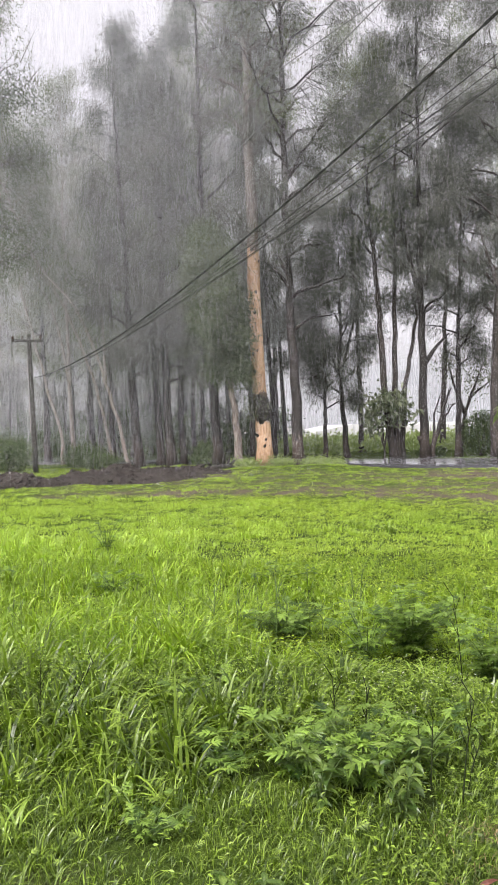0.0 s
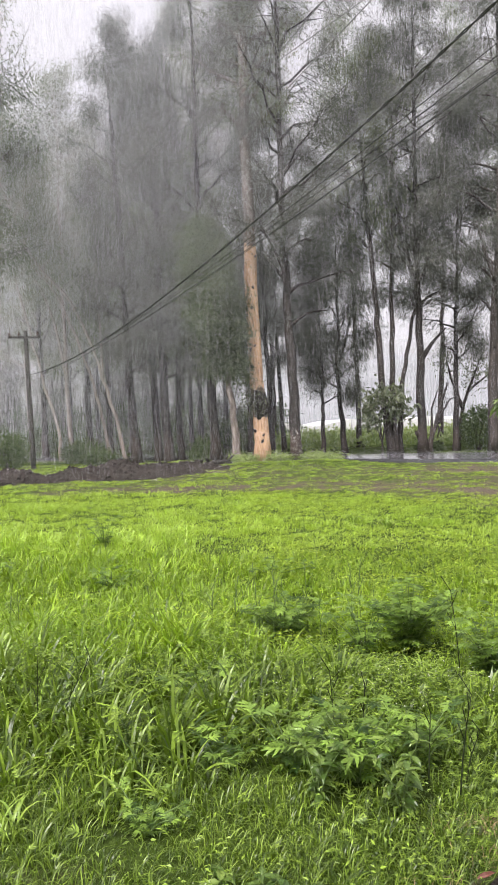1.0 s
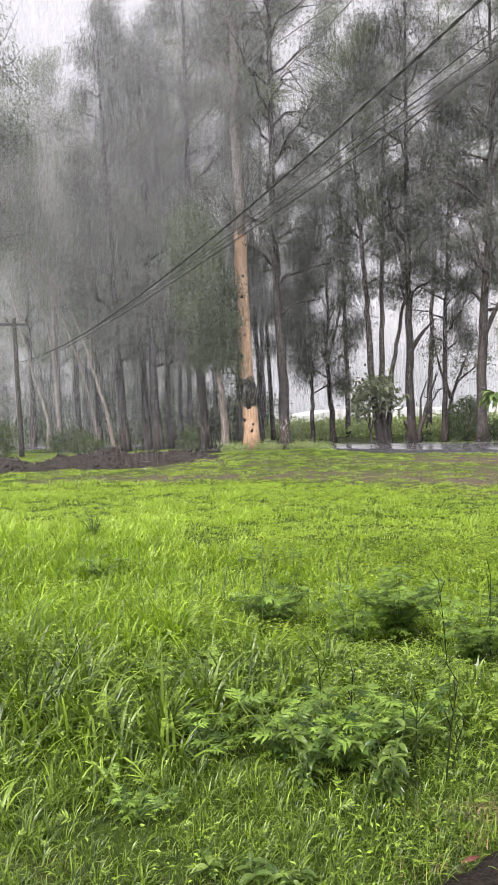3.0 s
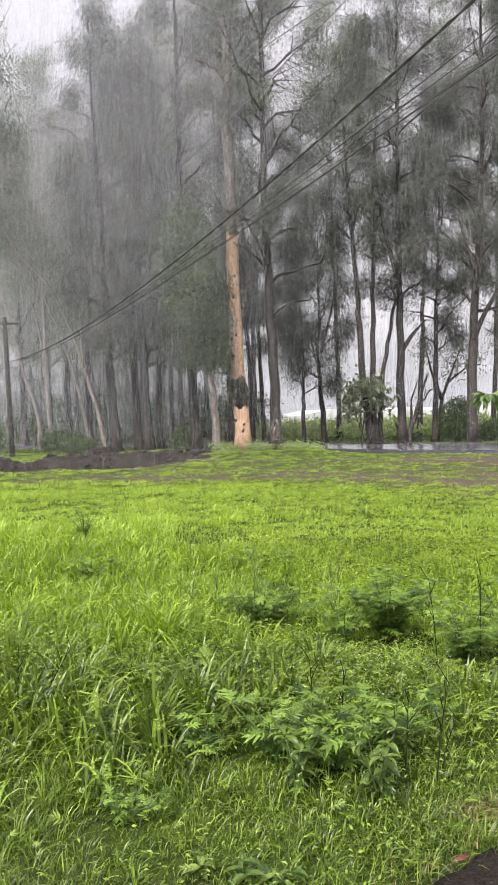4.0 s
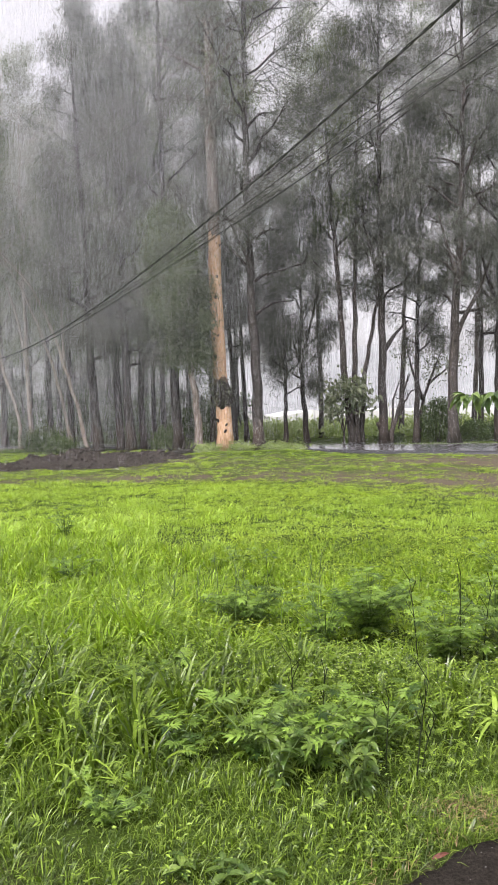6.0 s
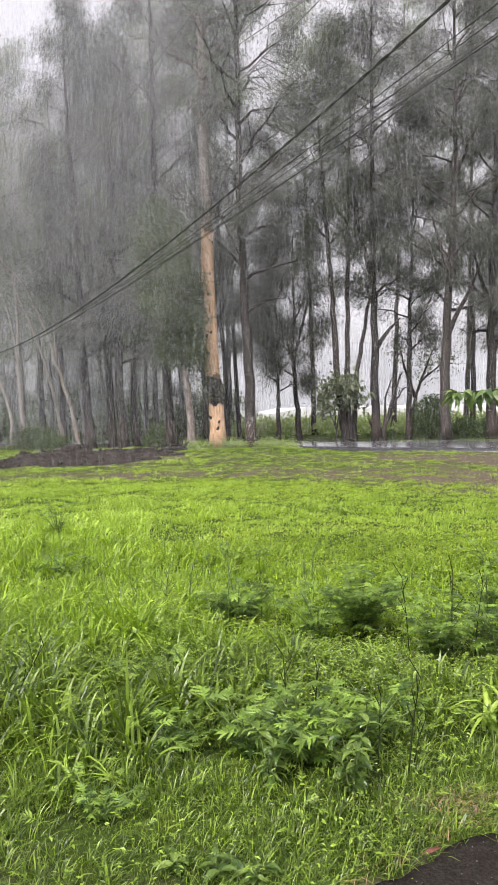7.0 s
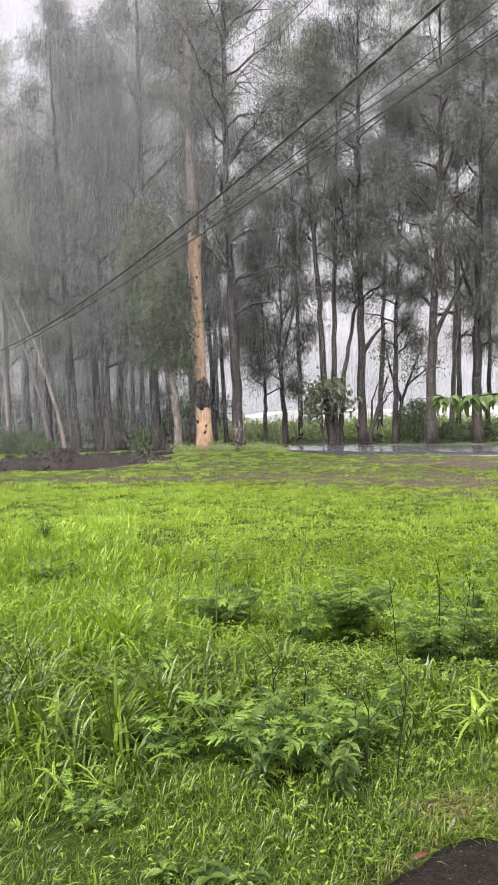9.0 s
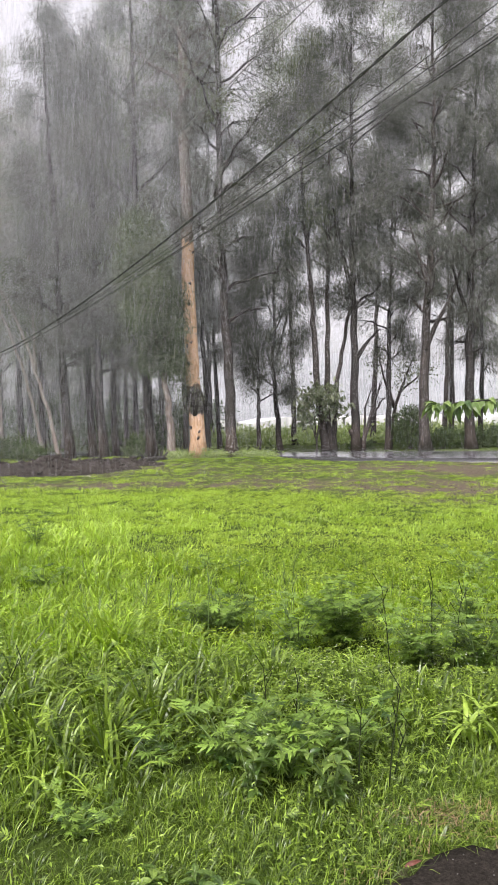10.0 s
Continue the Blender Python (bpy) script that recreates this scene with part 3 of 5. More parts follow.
fork(tree("casuarina", BARK_GREY, 10.90, 32.75, [(0.00, -0.09), (-0.01, 2.58), (0.06, 5.23), (0.24, 6.93), (0.41, 8.56), (0.56, 11.83)], 0.248, 22.1, (5.6, 23.0, 3.7), 46, 1.25, 28), BARK_GREY, 0.13, 0.03, [(0.09, 4.46), (0.44, 5.37), (1.26, 6.67), (1.76, 7.76), (2.15, 8.87)], [(0.24, 7.42), (-0.12, 8.66), (-0.47, 10.14)])
fork(tree("casuarina", BARK_DARK, 13.19, 33.12, [(0.00, -0.09), (-0.06, 2.06), (-0.03, 5.93), (0.16, 10.01), (0.23, 11.79)], 0.230, 20.2, (4.2, 21.2, 3.3), 40, 1.2, 29), BARK_DARK, 0.12, 0.03, [(-0.02, 4.90), (0.69, 6.44), (1.35, 7.97)], [(-0.00, 5.93), (-0.52, 7.46), (-0.81, 8.99)])
tree("casuarina", BARK_DARK, 14.78, 35.88, [(0.00, -0.09), (0.06, 2.69), (0.19, 6.30)], 0.129, 13.8, (3.5, 14.7, 2.2), 22, 1.0, 30)
tree("casuarina", BARK_DARK, 15.87, 33.12, [(0.00, -0.09), (-0.02, 3.59), (-0.06, 7.45)], 0.230, 18.4, (4.6, 19.3, 2.9), 30, 1.0, 31)
tree("casuarina", BARK_DARK, 18.41, 34.04, [(0.00, -0.09), (-0.02, 3.62), (-0.06, 7.61)], 0.230, 20.2, (4.6, 21.2, 2.9), 30, 1.0, 32)
tree("eucalyptus", BARK_GREY, -11.52, 28.5, [(0.00, -0.10), (0.19, 5.31), (0.46, 9.57)], 0.24, 17.8, (6, 19.4, 4.4), 60, 1.5, 33, leaves=EUC_GREEN)
tree("casuarina", BARK_DARK, -7.30, 48.0, [(0.00, -0.10), (0.22, 11.17), (0.27, 21.92)], 0.22, 27.5, (5, 28.3, 2.6), 40, 1.0, 34)
tree("eucalyptus", BARK_DARK, -10.98, 47.0, [(0.00, -0.10), (0.08, 7.56)], 0.2, 20, (4, 21, 3.4), 28, 0.9, 35)
tree("eucalyptus", BARK_PALE, -14.89, 52.0, [(0.00, -0.10), (-0.10, 8.29)], 0.160, 24, (5, 25, 3.8), 28, 0.9, 36)
tree("eucalyptus", BARK_DARK, -18.15, 56.0, [(0.00, -0.10), (-0.10, 8.88)], 0.2, 22, (4, 23, 3.8), 28, 0.9, 37)
tree("eucalyptus", BARK_DARK, -9.80, 50.0, [(0.00, -0.10), (-0.04, 7.89)], 0.2, 22, (4, 23, 3.8), 28, 0.9, 38)
tree("eucalyptus", BARK_DARK, -23.36, 62.0, [(0.00, -0.10), (0.35, 9.75)], 0.2, 22, (4, 23, 4.2), 28, 0.6, 39)
tree("eucalyptus", BARK_DARK, -17.15, 66.0, [(0.00, -0.10), (0.35, 10.05)], 0.2, 22, (4, 23, 4.2), 26, 0.6, 40)
tree("eucalyptus", BARK_DARK, -4.30, 52.0, [(0.00, -0.10), (0.09, 7.97)], 0.2, 26, (4, 27, 4.0), 30, 0.6, 41)
tree("eucalyptus", BARK_DARK, -1.39, 53.0, [(0.00, -0.10), (0.09, 8.01)], 0.2, 26, (4, 27, 4.0), 30, 0.6, 42)
tree("casuarina", BARK_DARK, 1.94, 51.0, [(0.00, -0.10), (0.07, 7.67)], 0.2, 26, (5, 27, 3.6), 30, 0.6, 43)
tree("eucalyptus", BARK_DARK, -6.62, 55.0, [(0.00, -0.10), (0.10, 8.41)], 0.2, 24, (4, 25, 4.0), 30, 0.6, 44)
tree("eucalyptus", BARK_DARK, -9.94, 60.0, [(0.00, -0.10), (0.12, 9.12)], 0.2, 24, (4, 25, 4.4), 28, 0.6, 45)
tree("eucalyptus", BARK_GREY, 6.70, 44.0, [(0.00, -0.10), (-0.07, 5.82), (-0.22, 12.40)], 0.16, 24, (13, 25, 3.6), 26, 0.8, 46)
tree("eucalyptus", BARK_GREY, 11.68, 45.0, [(0.00, -0.10), (0.28, 5.81), (0.70, 15.91)], 0.16, 27, (13, 28, 3.8), 30, 0.8, 47)
tree("eucalyptus", BARK_GREY, 16.20, 45.0, [(0.00, -0.10), (0.30, 5.71), (0.58, 15.85)], 0.16, 26, (9, 27, 3.8), 30, 0.9, 48)
tree("casuarina", BARK_DARK, 17.04, 46.0, [(0.00, -0.10), (0.09, 6.41), (0.08, 16.99)], 0.2, 25, (5.9, 26, 3.8), 30, 0.9, 49)
tree("eucalyptus", BARK_GREY, 20.56, 46.0, [(0.00, -0.10), (0.07, 6.37)], 0.2, 22, (4, 23, 3.8), 30, 0.9, 50)
tree("eucalyptus", BARK_DARK, -31.91, 71.1, [(0.00, -0.10), (0.23, 11.11)], 0.2, 20.3, (1.5, 18.6, 4.6), 20, 0.5, 51)
tree("eucalyptus", BARK_DARK, -35.58, 84.5, [(0.00, -0.10), (0.26, 12.86)], 0.2, 22.6, (1.5, 23.3, 4.6), 20, 0.5, 52)
tree("eucalyptus", BARK_DARK, -32.45, 84.1, [(0.00, -0.10), (0.25, 12.72)], 0.2, 22.4, (1.5, 23.7, 4.6), 20, 0.5, 53)
tree("eucalyptus", BARK_DARK, -34.04, 96.3, [(0.00, -0.10), (0.28, 14.25)], 0.2, 22.8, (1.5, 23.6, 4.6), 20, 0.5, 54)
tree("eucalyptus", BARK_DARK, -23.04, 73.8, [(0.00, -0.10), (0.21, 11.18)], 0.2, 19.0, (1.5, 24.0, 4.6), 20, 0.5, 55)
tree("eucalyptus", BARK_DARK, -25.94, 93.5, [(0.00, -0.10), (0.26, 13.67)], 0.2, 17.6, (1.5, 22.2, 4.6), 20, 0.5, 56)
tree("eucalyptus", BARK_DARK, -20.89, 83.2, [(0.00, -0.10), (0.23, 12.27)], 0.2, 18.7, (1.5, 19.9, 4.6), 20, 0.5, 57)
tree("eucalyptus", BARK_DARK, -19.86, 92.5, [(0.00, -0.10), (0.24, 13.38)], 0.2, 17.0, (1.5, 20.0, 4.6), 20, 0.5, 58)
tree("eucalyptus", BARK_DARK, -14.49, 77.4, [(0.00, -0.10), (0.20, 11.37)], 0.2, 19.8, (1.5, 22.1, 4.6), 20, 0.5, 59)
tree("eucalyptus", BARK_DARK, -11.70, 72.8, [(0.00, -0.10), (0.18, 10.73)], 0.2, 18.8, (1.5, 23.5, 4.6), 20, 0.5, 60)
tree("eucalyptus", BARK_DARK, -11.07, 81.9, [(0.00, -0.10), (0.20, 11.82)], 0.2, 20.6, (1.5, 22.5, 4.6), 20, 0.5, 61)
tree("eucalyptus", BARK_DARK, -6.68, 72.4, [(0.00, -0.10), (0.17, 10.53)], 0.2, 17.4, (1.5, 24.3, 4.6), 20, 0.5, 62)
tree("casuarina", BARK_DARK, -5.03, 81.2, [(0.00, -0.10), (0.18, 11.56)], 0.2, 19.4, (1.5, 23.2, 4.6), 20, 0.5, 63)

# far trees beyond the road, dim in the rain
for i, (x, y, h) in enumerate(((-19.5, 58, 13), (-17.0, 54, 12), (-14.6, 57, 14), (-12.6, 52, 12), (-10.6, 56, 14), (-8.8, 50.5, 13), (-7.0, 54, 13), (-5.2, 49.5, 13), (-3.2, 53, 14), (-1.2, 50, 13))):
    tree("casuarina", BARK_DARK, x, y, [(0.0, -0.1), (0.05 - 0.1 * (i % 2), 3.0), (0.0, 6.0)], 0.15, h, (1.6, h + 0.5, 2.2), 20, 0.8, 60 + i, "distant casuarina in the rain beyond the road")


# ---- the power line ----
ALONG = np.array([0.4304, -0.9026])  # the way in plan from the pole past the drive


def cable(points, radius, mat, label, twist=False):
    soup = Soup()
    p = np.asarray(points, float)
    if not twist:
        soup.tube(p, np.full(len(p), radius), 5)
        return solo("cable", soup.mesh("cable"), mat, label, "cable")
    ob = thing("cable", label, "cable")
    a = np.linspace(0, len(p) * 1.1, len(p))
    for k in range(2):
        q = p + radius * np.stack([np.cos(a + k * math.pi) * 0.9, np.cos(a + k * math.pi) * 0.45, np.sin(a + k * math.pi)], 1)
        s = Soup()
        s.tube(q, np.full(len(q), radius * 0.85), 5)
        part("conductor", s.mesh("conductor"), mat, ob)
    return ob


def swept(x, y, c2, c1, c0, length, n=60):
    s = np.linspace(0, length, n)
    return np.stack([x + ALONG[0] * s, y + ALONG[1] * s, c2 * s ** 2 + c1 * s + c0], 1)


def utility_pole():
    ob = thing("utility_pole", "weathered grey utility pole with a crossarm behind a soil heap", "utility pole", (-8.87, 30.9, 0))
    s = Soup()
    s.tube([(0.10, 0, -0.3), (0.05, 0, 2), (0.01, 0, 4), (-0.02, 0, 5.7)], [0.115, 0.105, 0.095, 0.085], 12)
    part("shaft", s.mesh("shaft"), WOOD_POLE, ob)
    bm = bmesh.new()
    bmesh.ops.create_cube(bm, size=1, matrix=Matrix.LocRotScale((-0.06, -0.13, 5.43), Euler((0, radians(2), 0)), (1.3, 0.09, 0.11)))
    bmesh.ops.bevel(bm, geom=bm.edges[:], offset=0.012, segments=1, affect="EDGES")
    part("crossarm", bm, WOOD_POLE, ob, "grey wooden crossarm")
    for x in (-0.64, -0.26, 0.5):
        s = Soup()
        s.tube([(x, -0.13, 5.46), (x, -0.13, 5.52), (x, -0.13, 5.53), (x, -0.13, 5.58), (x, -0.13, 5.6), (x, -0.13, 5.64)], [0.02, 0.02, 0.055, 0.05, 0.035, 0.03], 10)
        part("insulator", s.mesh("insulator"), PORCELAIN, ob, "brown porcelain insulator")
    for z in (3.88, 3.45):
        s = Soup()
        s.tube([(-0.02, -0.1, z - 0.05), (-0.02, -0.17, z), (-0.02, -0.1, z + 0.05)], [0.02, 0.03, 0.02], 6)
        part("cable_clamp", s.mesh("cable_clamp"), CABLE_GREY, ob, "steel cable clamp")
    return ob


utility_pole()
# three bare conductors on the crossarm, then the insulated bundle below
for x, y, c2, c1, c0 in ((-9.13, 30.77, 0.0026, -0.0424, 5.60), (-9.51, 30.77, 0.0025, -0.032, 5.58), (-9.51, 30.77, 0.0010, 0.0451, 5.62)):
    cable(swept(x, y, c2, c1, c0 - 0.02, 46), 0.007, CABLE_GREY, "bare grey power conductor sagging towards the pole")
cable(swept(-8.87, 30.75, 0.0038, -0.0448, 3.87, 46, 420), 0.010, CABLE_BLACK, "thick black twisted cable hung from the pole", True)
for c2, c1, c0, r in ((0.0026, -0.0241, 3.78, 0.005), (0.0023, -0.0186, 3.73, 0.004), (0.0022, -0.019, 3.68, 0.004), (0.0014, 0.0103, 3.44, 0.0065)):
    cable(swept(-8.87, 30.75, c2, c1, c0, 46), r, CABLE_BLACK, "thin black telephone cable hung from the pole")
a = np.linspace(0, 1, 60)[:, None]
cable(np.array([[-17.0, 36.0, 7.2]]) * (1 - a) + np.array([[9.0, -1.5, 6.9]]) * a - np.array([[0, 0, 2.0]]) * (a * (1 - a)), 0.007, CABLE_GREY, "bare grey power conductor crossing high above the meadow")
for x, z in ((-9.51, 5.6), (-9.13, 5.62), (-8.37, 5.55), (-8.87, 3.85), (-8.87, 3.45)):
    p = np.array([[x, 30.9, z]]) * (1 - a) + np.array([[x - 11.5, 55.0, z + 0.2]]) * a - np.array([[0, 0, 2.2]]) * (a * (1 - a))
    cable(p, 0.010, CABLE_GREY, "grey cable running on to the next pole")


# ---- soil heaps, stones, charred stump ----
def soil_heap(x, y, rx, ry, top, turn, seed, label):
    rng = np.random.RandomState(seed)
    n = 70
    u, v = np.meshgrid(np.linspace(-1.15, 1.15, n), np.linspace(-1.15, 1.15, n), indexing="ij")
    r = np.sqrt(np.clip(u ** 2 + v ** 2 + 0.12 * rough_noise(u * rx, v * ry, 2.2, seed), 0, 9))
    z = top * np.clip(1 - r, 0, 1) ** 0.75 * (1 + 0.25 * rough_noise(u * rx, v * ry, 1.6, seed + 1))
    z += np.where(z > 0.02, 0.055 * rough_noise(u * rx, v * ry, 6, seed + 2) + 0.03 * rough_noise(u * rx, v * ry, 17, seed + 4) + rng.normal(0, 0.022, u.shape), 0)
    z = np.where(r > 1.0, -0.08, z)
    c, s = math.cos(turn), math.sin(turn)
    X, Y = u * rx, v * ry
    verts = np.stack([c * X - s * Y, s * X + c * Y, z], -1).reshape(-1, 3)
    i, j = np.meshgrid(np.arange(n - 1), np.arange(n - 1), indexing="ij")
    f = np.stack([i * n + j, (i + 1) * n + j, (i + 1) * n + j + 1, i * n + j + 1], -1).reshape(-1, 4)
    ob = solo("soil_mound", tri_mesh("soil_mound", verts, f, False), SOIL, label, "soil mound")
    ob.location = (x, y, 0)
    k = rng.choice(np.flatnonzero(verts[:, 2] > 0.05), 420)
    return verts[k] + np.array([x, y, 0])


PALE_STONE = plain("pale_stone", (0.30, 0.28, 0.25), (0.55, 0.52, 0.48), 12, 0.8)
SOIL_CLOD = plain("soil_clod", (0.05, 0.037, 0.026), (0.13, 0.10, 0.07), 15, 0.85)


def stones(name, places, size, mat, label, seed):
    """Small angular stones: one mesh."""
    rng = np.random.RandomState(seed)
    box = np.array([(-1, -1, -1), (1, -1, -1), (1, 1, -1), (-1, 1, -1), (-1, -1, 1), (1, -1, 1), (1, 1, 1), (-1, 1, 1)], float) * 0.5
    quads = np.array([(0, 3, 2, 1), (4, 5, 6, 7), (0, 1, 5, 4), (1, 2, 6, 5), (2, 3, 7, 6), (3, 0, 4, 7)])
    s = Soup()
    for p in places:
        m = np.array(Euler(rng.uniform(0, 6.28, 3)).to_matrix())
        s.add((box * rng.uniform(0.5, 1.2, (8, 3)) * size * rng.uniform(0.5, 1.6)) @ m.T + p, quads)
    return solo(name, s.mesh(name, False), mat, label, "stones", "stuff")


spots = [soil_heap(-7.7, 22.4, 2.2, 1.2, 0.55, 0.05, 21, "mound of dark wet soil with pale stones on the meadow"),
         soil_heap(-4.1, 23.5, 2.7, 1.4, 0.42, 0.12, 22, "long mound of dark wet soil with pale stones on the meadow"),
         soil_heap(-2.6, 26.9, 2.2, 1.2, 0.24, -0.1, 23, "low mound of dark wet soil near the tree trunks")]
stones("stone", np.vstack(spots)[::9], 0.030, PALE_STONE, "pale stones and rubble strewn over dark soil", 31)
stones("soil_lump", np.delete(np.vstack(spots), np.s_[::9], 0), 0.065, SOIL, "dark lumps of wet soil on the mounds", 34)
rs = np.random.RandomState(32)
cx, cy = rs.uniform(-6, 10, 2600), rs.uniform(11, 27, 2600)
ok = rs.uniform(0.35, 1.2, 2600) < bare(cx, cy)
stones("clod", np.stack([cx[ok], cy[ok], height(cx[ok], cy[ok]) + 0.01], 1), 0.02, SOIL_CLOD, "clods of wet brown soil on the bare ground", 33)

CHAR = plain("charred_wood", (0.012, 0.011, 0.010), (0.05, 0.045, 0.04), 14, 0.8, 0, 0.8, 0.03)


def charred_stump():
    ob = thing("tree_stump", "charred black tree stump with broken roots in the grass", "tree stump", (-0.95, 29.4, 0))
    rng = np.random.RandomState(41)
    s = Soup()
    s.tube([(-0.75, 0, 0.05), (-0.3, 0.05, 0.09), (0.1, 0, 0.11), (0.4, 0, 0.06)], [0.07, 0.11, 0.12, 0.06], 10, 0.15, rng)
    part("log", s.mesh("log"), CHAR, ob)
    for x, z, dx in ((-0.55, 0.3, -0.1), (-0.25, 0.42, -0.05), (-0.05, 0.62, 0.05), (0.12, 0.5, 0.12), (0.25, 0.36, 0.2), (-0.8, 0.22, -0.25)):
        s = Soup()
        s.tube([(x, 0, 0.15), (x + dx * 0.5, rng.uniform(-0.1, 0.1), (z + 0.15) / 2), (x + dx, 0, z)], [0.07, 0.05, 0.015], 6, 0.1, rng)
        part("root", s.mesh("root"), CHAR, ob)


charred_stump()


# ---- bushes and small trees ----
def shrub(name, x, y, rx, top, seed, label, mat, count=2600, leaf=0.07, category="bush", low=0.15, bark_mat=None):
    """A bush of many small leaves on crooked stems."""
    rng = np.random.RandomState(seed)
    ob = thing(name, label, category, (x, y, 0))
    for i in range(9):
        az, r = rng.uniform(0, 6.28), rx * rng.uniform(0.3, 0.9)
        tip = np.array([math.cos(az) * r, math.sin(az) * r, top * rng.uniform(0.55, 0.95)])
        s = Soup()
        pts = smoothed([(0.05 * math.cos(az), 0.05 * math.sin(az), -0.05), tip * np.array([0.4, 0.4, 0.5]) + rng.normal(0, 0.05, 3), tip], 7)
        s.tube(pts, np.linspace(0.03, 0.008, 7), 5)
        part("stem", s.mesh("stem"), bark_mat or BARK_GREY, ob)
    n = count // 14
    a, u = rng.uniform(0, 6.28, n), rng.uniform(0, 1, n)
    z = top * (low + (1 - low) * u)
    prof = np.sqrt(np.clip(1 - ((u - 0.4) / 0.62) ** 2, 0.02, 1))
    r = rx * prof * np.sqrt(rng.uniform(0.25, 1.0, n)) * (1 + 0.18 * np.sin(a * 3 + seed) + 0.1 * np.sin(a * 7))
    centres = np.stack([r * np.cos(a), r * np.sin(a), z], 1)
    dirs = np.stack([np.cos(a), np.sin(a), np.full(n, 0.5)], 1)
    v = leaflets(rng, centres, dirs, 14, 0.09 + 0.06 * rx, leaf * 1.6, leaf * 0.42, 0.25)
    part("foliage", tri_mesh("foliage", v.reshape(-1, 3), np.arange(len(v) * 4).reshape(-1, 4)), mat, ob)
    return ob


DARK_BUSH = leafy("dark_bush_leaves", (0.04, 0.065, 0.03), (0.10, 0.14, 0.06), (0.10, 0.16, 0.05), 0.3)
shrub("bush", 10.8, 34.7, 0.78, 1.9, 51, "round grey-green bush beside the road", DARK_BUSH, 5200, 0.07)
shrub("bush", -9.45, 29.6, 0.65, 1.4, 52, "loose green bush beside the utility pole", GREEN_LEAVES, 2600, 0.08)
shrub("bush", -7.4, 34.2, 0.9, 0.95, 53, "low green bush among the trunks", GREEN_LEAVES, 2200, 0.08)
shrub("bush", -6.3, 32.2, 0.7, 0.6, 54, "low green bush among the trunks", GREEN_LEAVES, 1600, 0.08)
shrub("bush", -1.95, 34.0, 0.45, 0.85, 55, "small green bush at the edge of the road", GREEN_LEAVES, 1000, 0.12)
for i, (x, y, r, h) in enumerate(((8.7, 35.6, 0.5, 0.3), (12.3, 34.2, 0.8, 0.85), (13.8, 34.4, 0.9, 0.9), (15.4, 34.2, 1.0, 1.0), (17.2, 33.8, 1.0, 1.0), (19.2, 33.2, 1.2, 1.2))):
    shrub("hedge_bush", x, y, r, h, 60 + i, "low dark green bush at the far edge of the road", DARK_BUSH, 2200, 0.08)
shrub("sprout", 0.36, 31.2, 0.5, 3.6, 78, "leafy shoots sprouting from the peeling eucalyptus", EUC_LEAVES, 1000, 0.06, "plant", 0.55)

# undergrowth behind the avenue, where the road runs off into the rain
for i, (x, y, r, h) in enumerate(((-3.5, 47, 2.2, 2.6), (-7.5, 50, 2.4, 3.2), (-11.5, 54, 2.6, 3.0), (-15.5, 57, 2.6, 3.6), (-19.5, 62, 3.0, 4.0), (-24, 66, 3.2, 4.0), (0.0, 46, 1.8, 2.0), (-12.5, 47, 1.6, 1.6), (-16.5, 49, 1.8, 2.0), (-9.0, 62, 3.0, 4.5), (-4.0, 60, 3.0, 4.0), (1.5, 58, 2.6, 3.0))):
    shrub("bush", x, y, r, h, 400 + i, "dense dim undergrowth bush beyond the road", DARK_BUSH, 1700, 0.17)

for i, (x, y, r, h) in enumerate(((0.1, 30.9, 0.35, 0.16), (1.3, 30.6, 0.5, 0.2), (2.6, 30.2, 0.5, 0.2), (-0.4, 29.8, 0.4, 0.2), (3.3, 29.6, 0.5, 0.16))):
    shrub("undergrowth", x, y, r, h, 430 + i, "low bright green weeds round the tree trunks", CROP_LEAVES, 1100, 0.06, "weeds")


def bare_tree(x, y, stems, label, seed, name="dead_tree", leaves=None):
    """A small tree of crooked stems; each stem: base radius and its points."""
    rng = np.random.RandomState(seed)
    ob = thing(name, label, "tree", (x, y, 0))
    tips = []
    for r, pts in stems:
        s = Soup()
        p = smoothed(np.array(pts, float), 12)
        p[1:-1] += rng.normal(0, 0.02, (10, 3))
        s.tube(p, np.linspace(r, max(0.008, r * 0.2), 12), 7, 0.06, rng)
        for k in (7, 8, 9, 10):
            d = rng.normal(0, 1, 3) * np.array([1, 1, 0.5]) + np.array([0, 0, 0.6])
            q = p[k] + d / np.linalg.norm(d) * np.linspace(0, rng.uniform(0.3, 0.6), 5)[:, None] + rng.normal(0, 0.02, (5, 3))
            s.tube(q, np.linspace(r * 0.22 + 0.004, 0.005, 5), 4, cap=False)
            tips += [q[2], q[4]]
        tips.append(p[-1])
        part("stem", s.mesh("stem"), BARK_GREY if name != "dead_tree" else BARK_DARK, ob)
    if leaves:
        mat, leaf, per, spread = leaves
        c = np.array(tips)
        v = leaflets(rng, c, np.tile(np.array([[0, 0, 0.3]]), (len(c), 1)), per, spread, leaf, leaf * 0.2, 0.35)
        part("crown", tri_mesh("crown", v.reshape(-1, 3), np.arange(len(v) * 4).reshape(-1, 4)), mat, ob)
    return ob


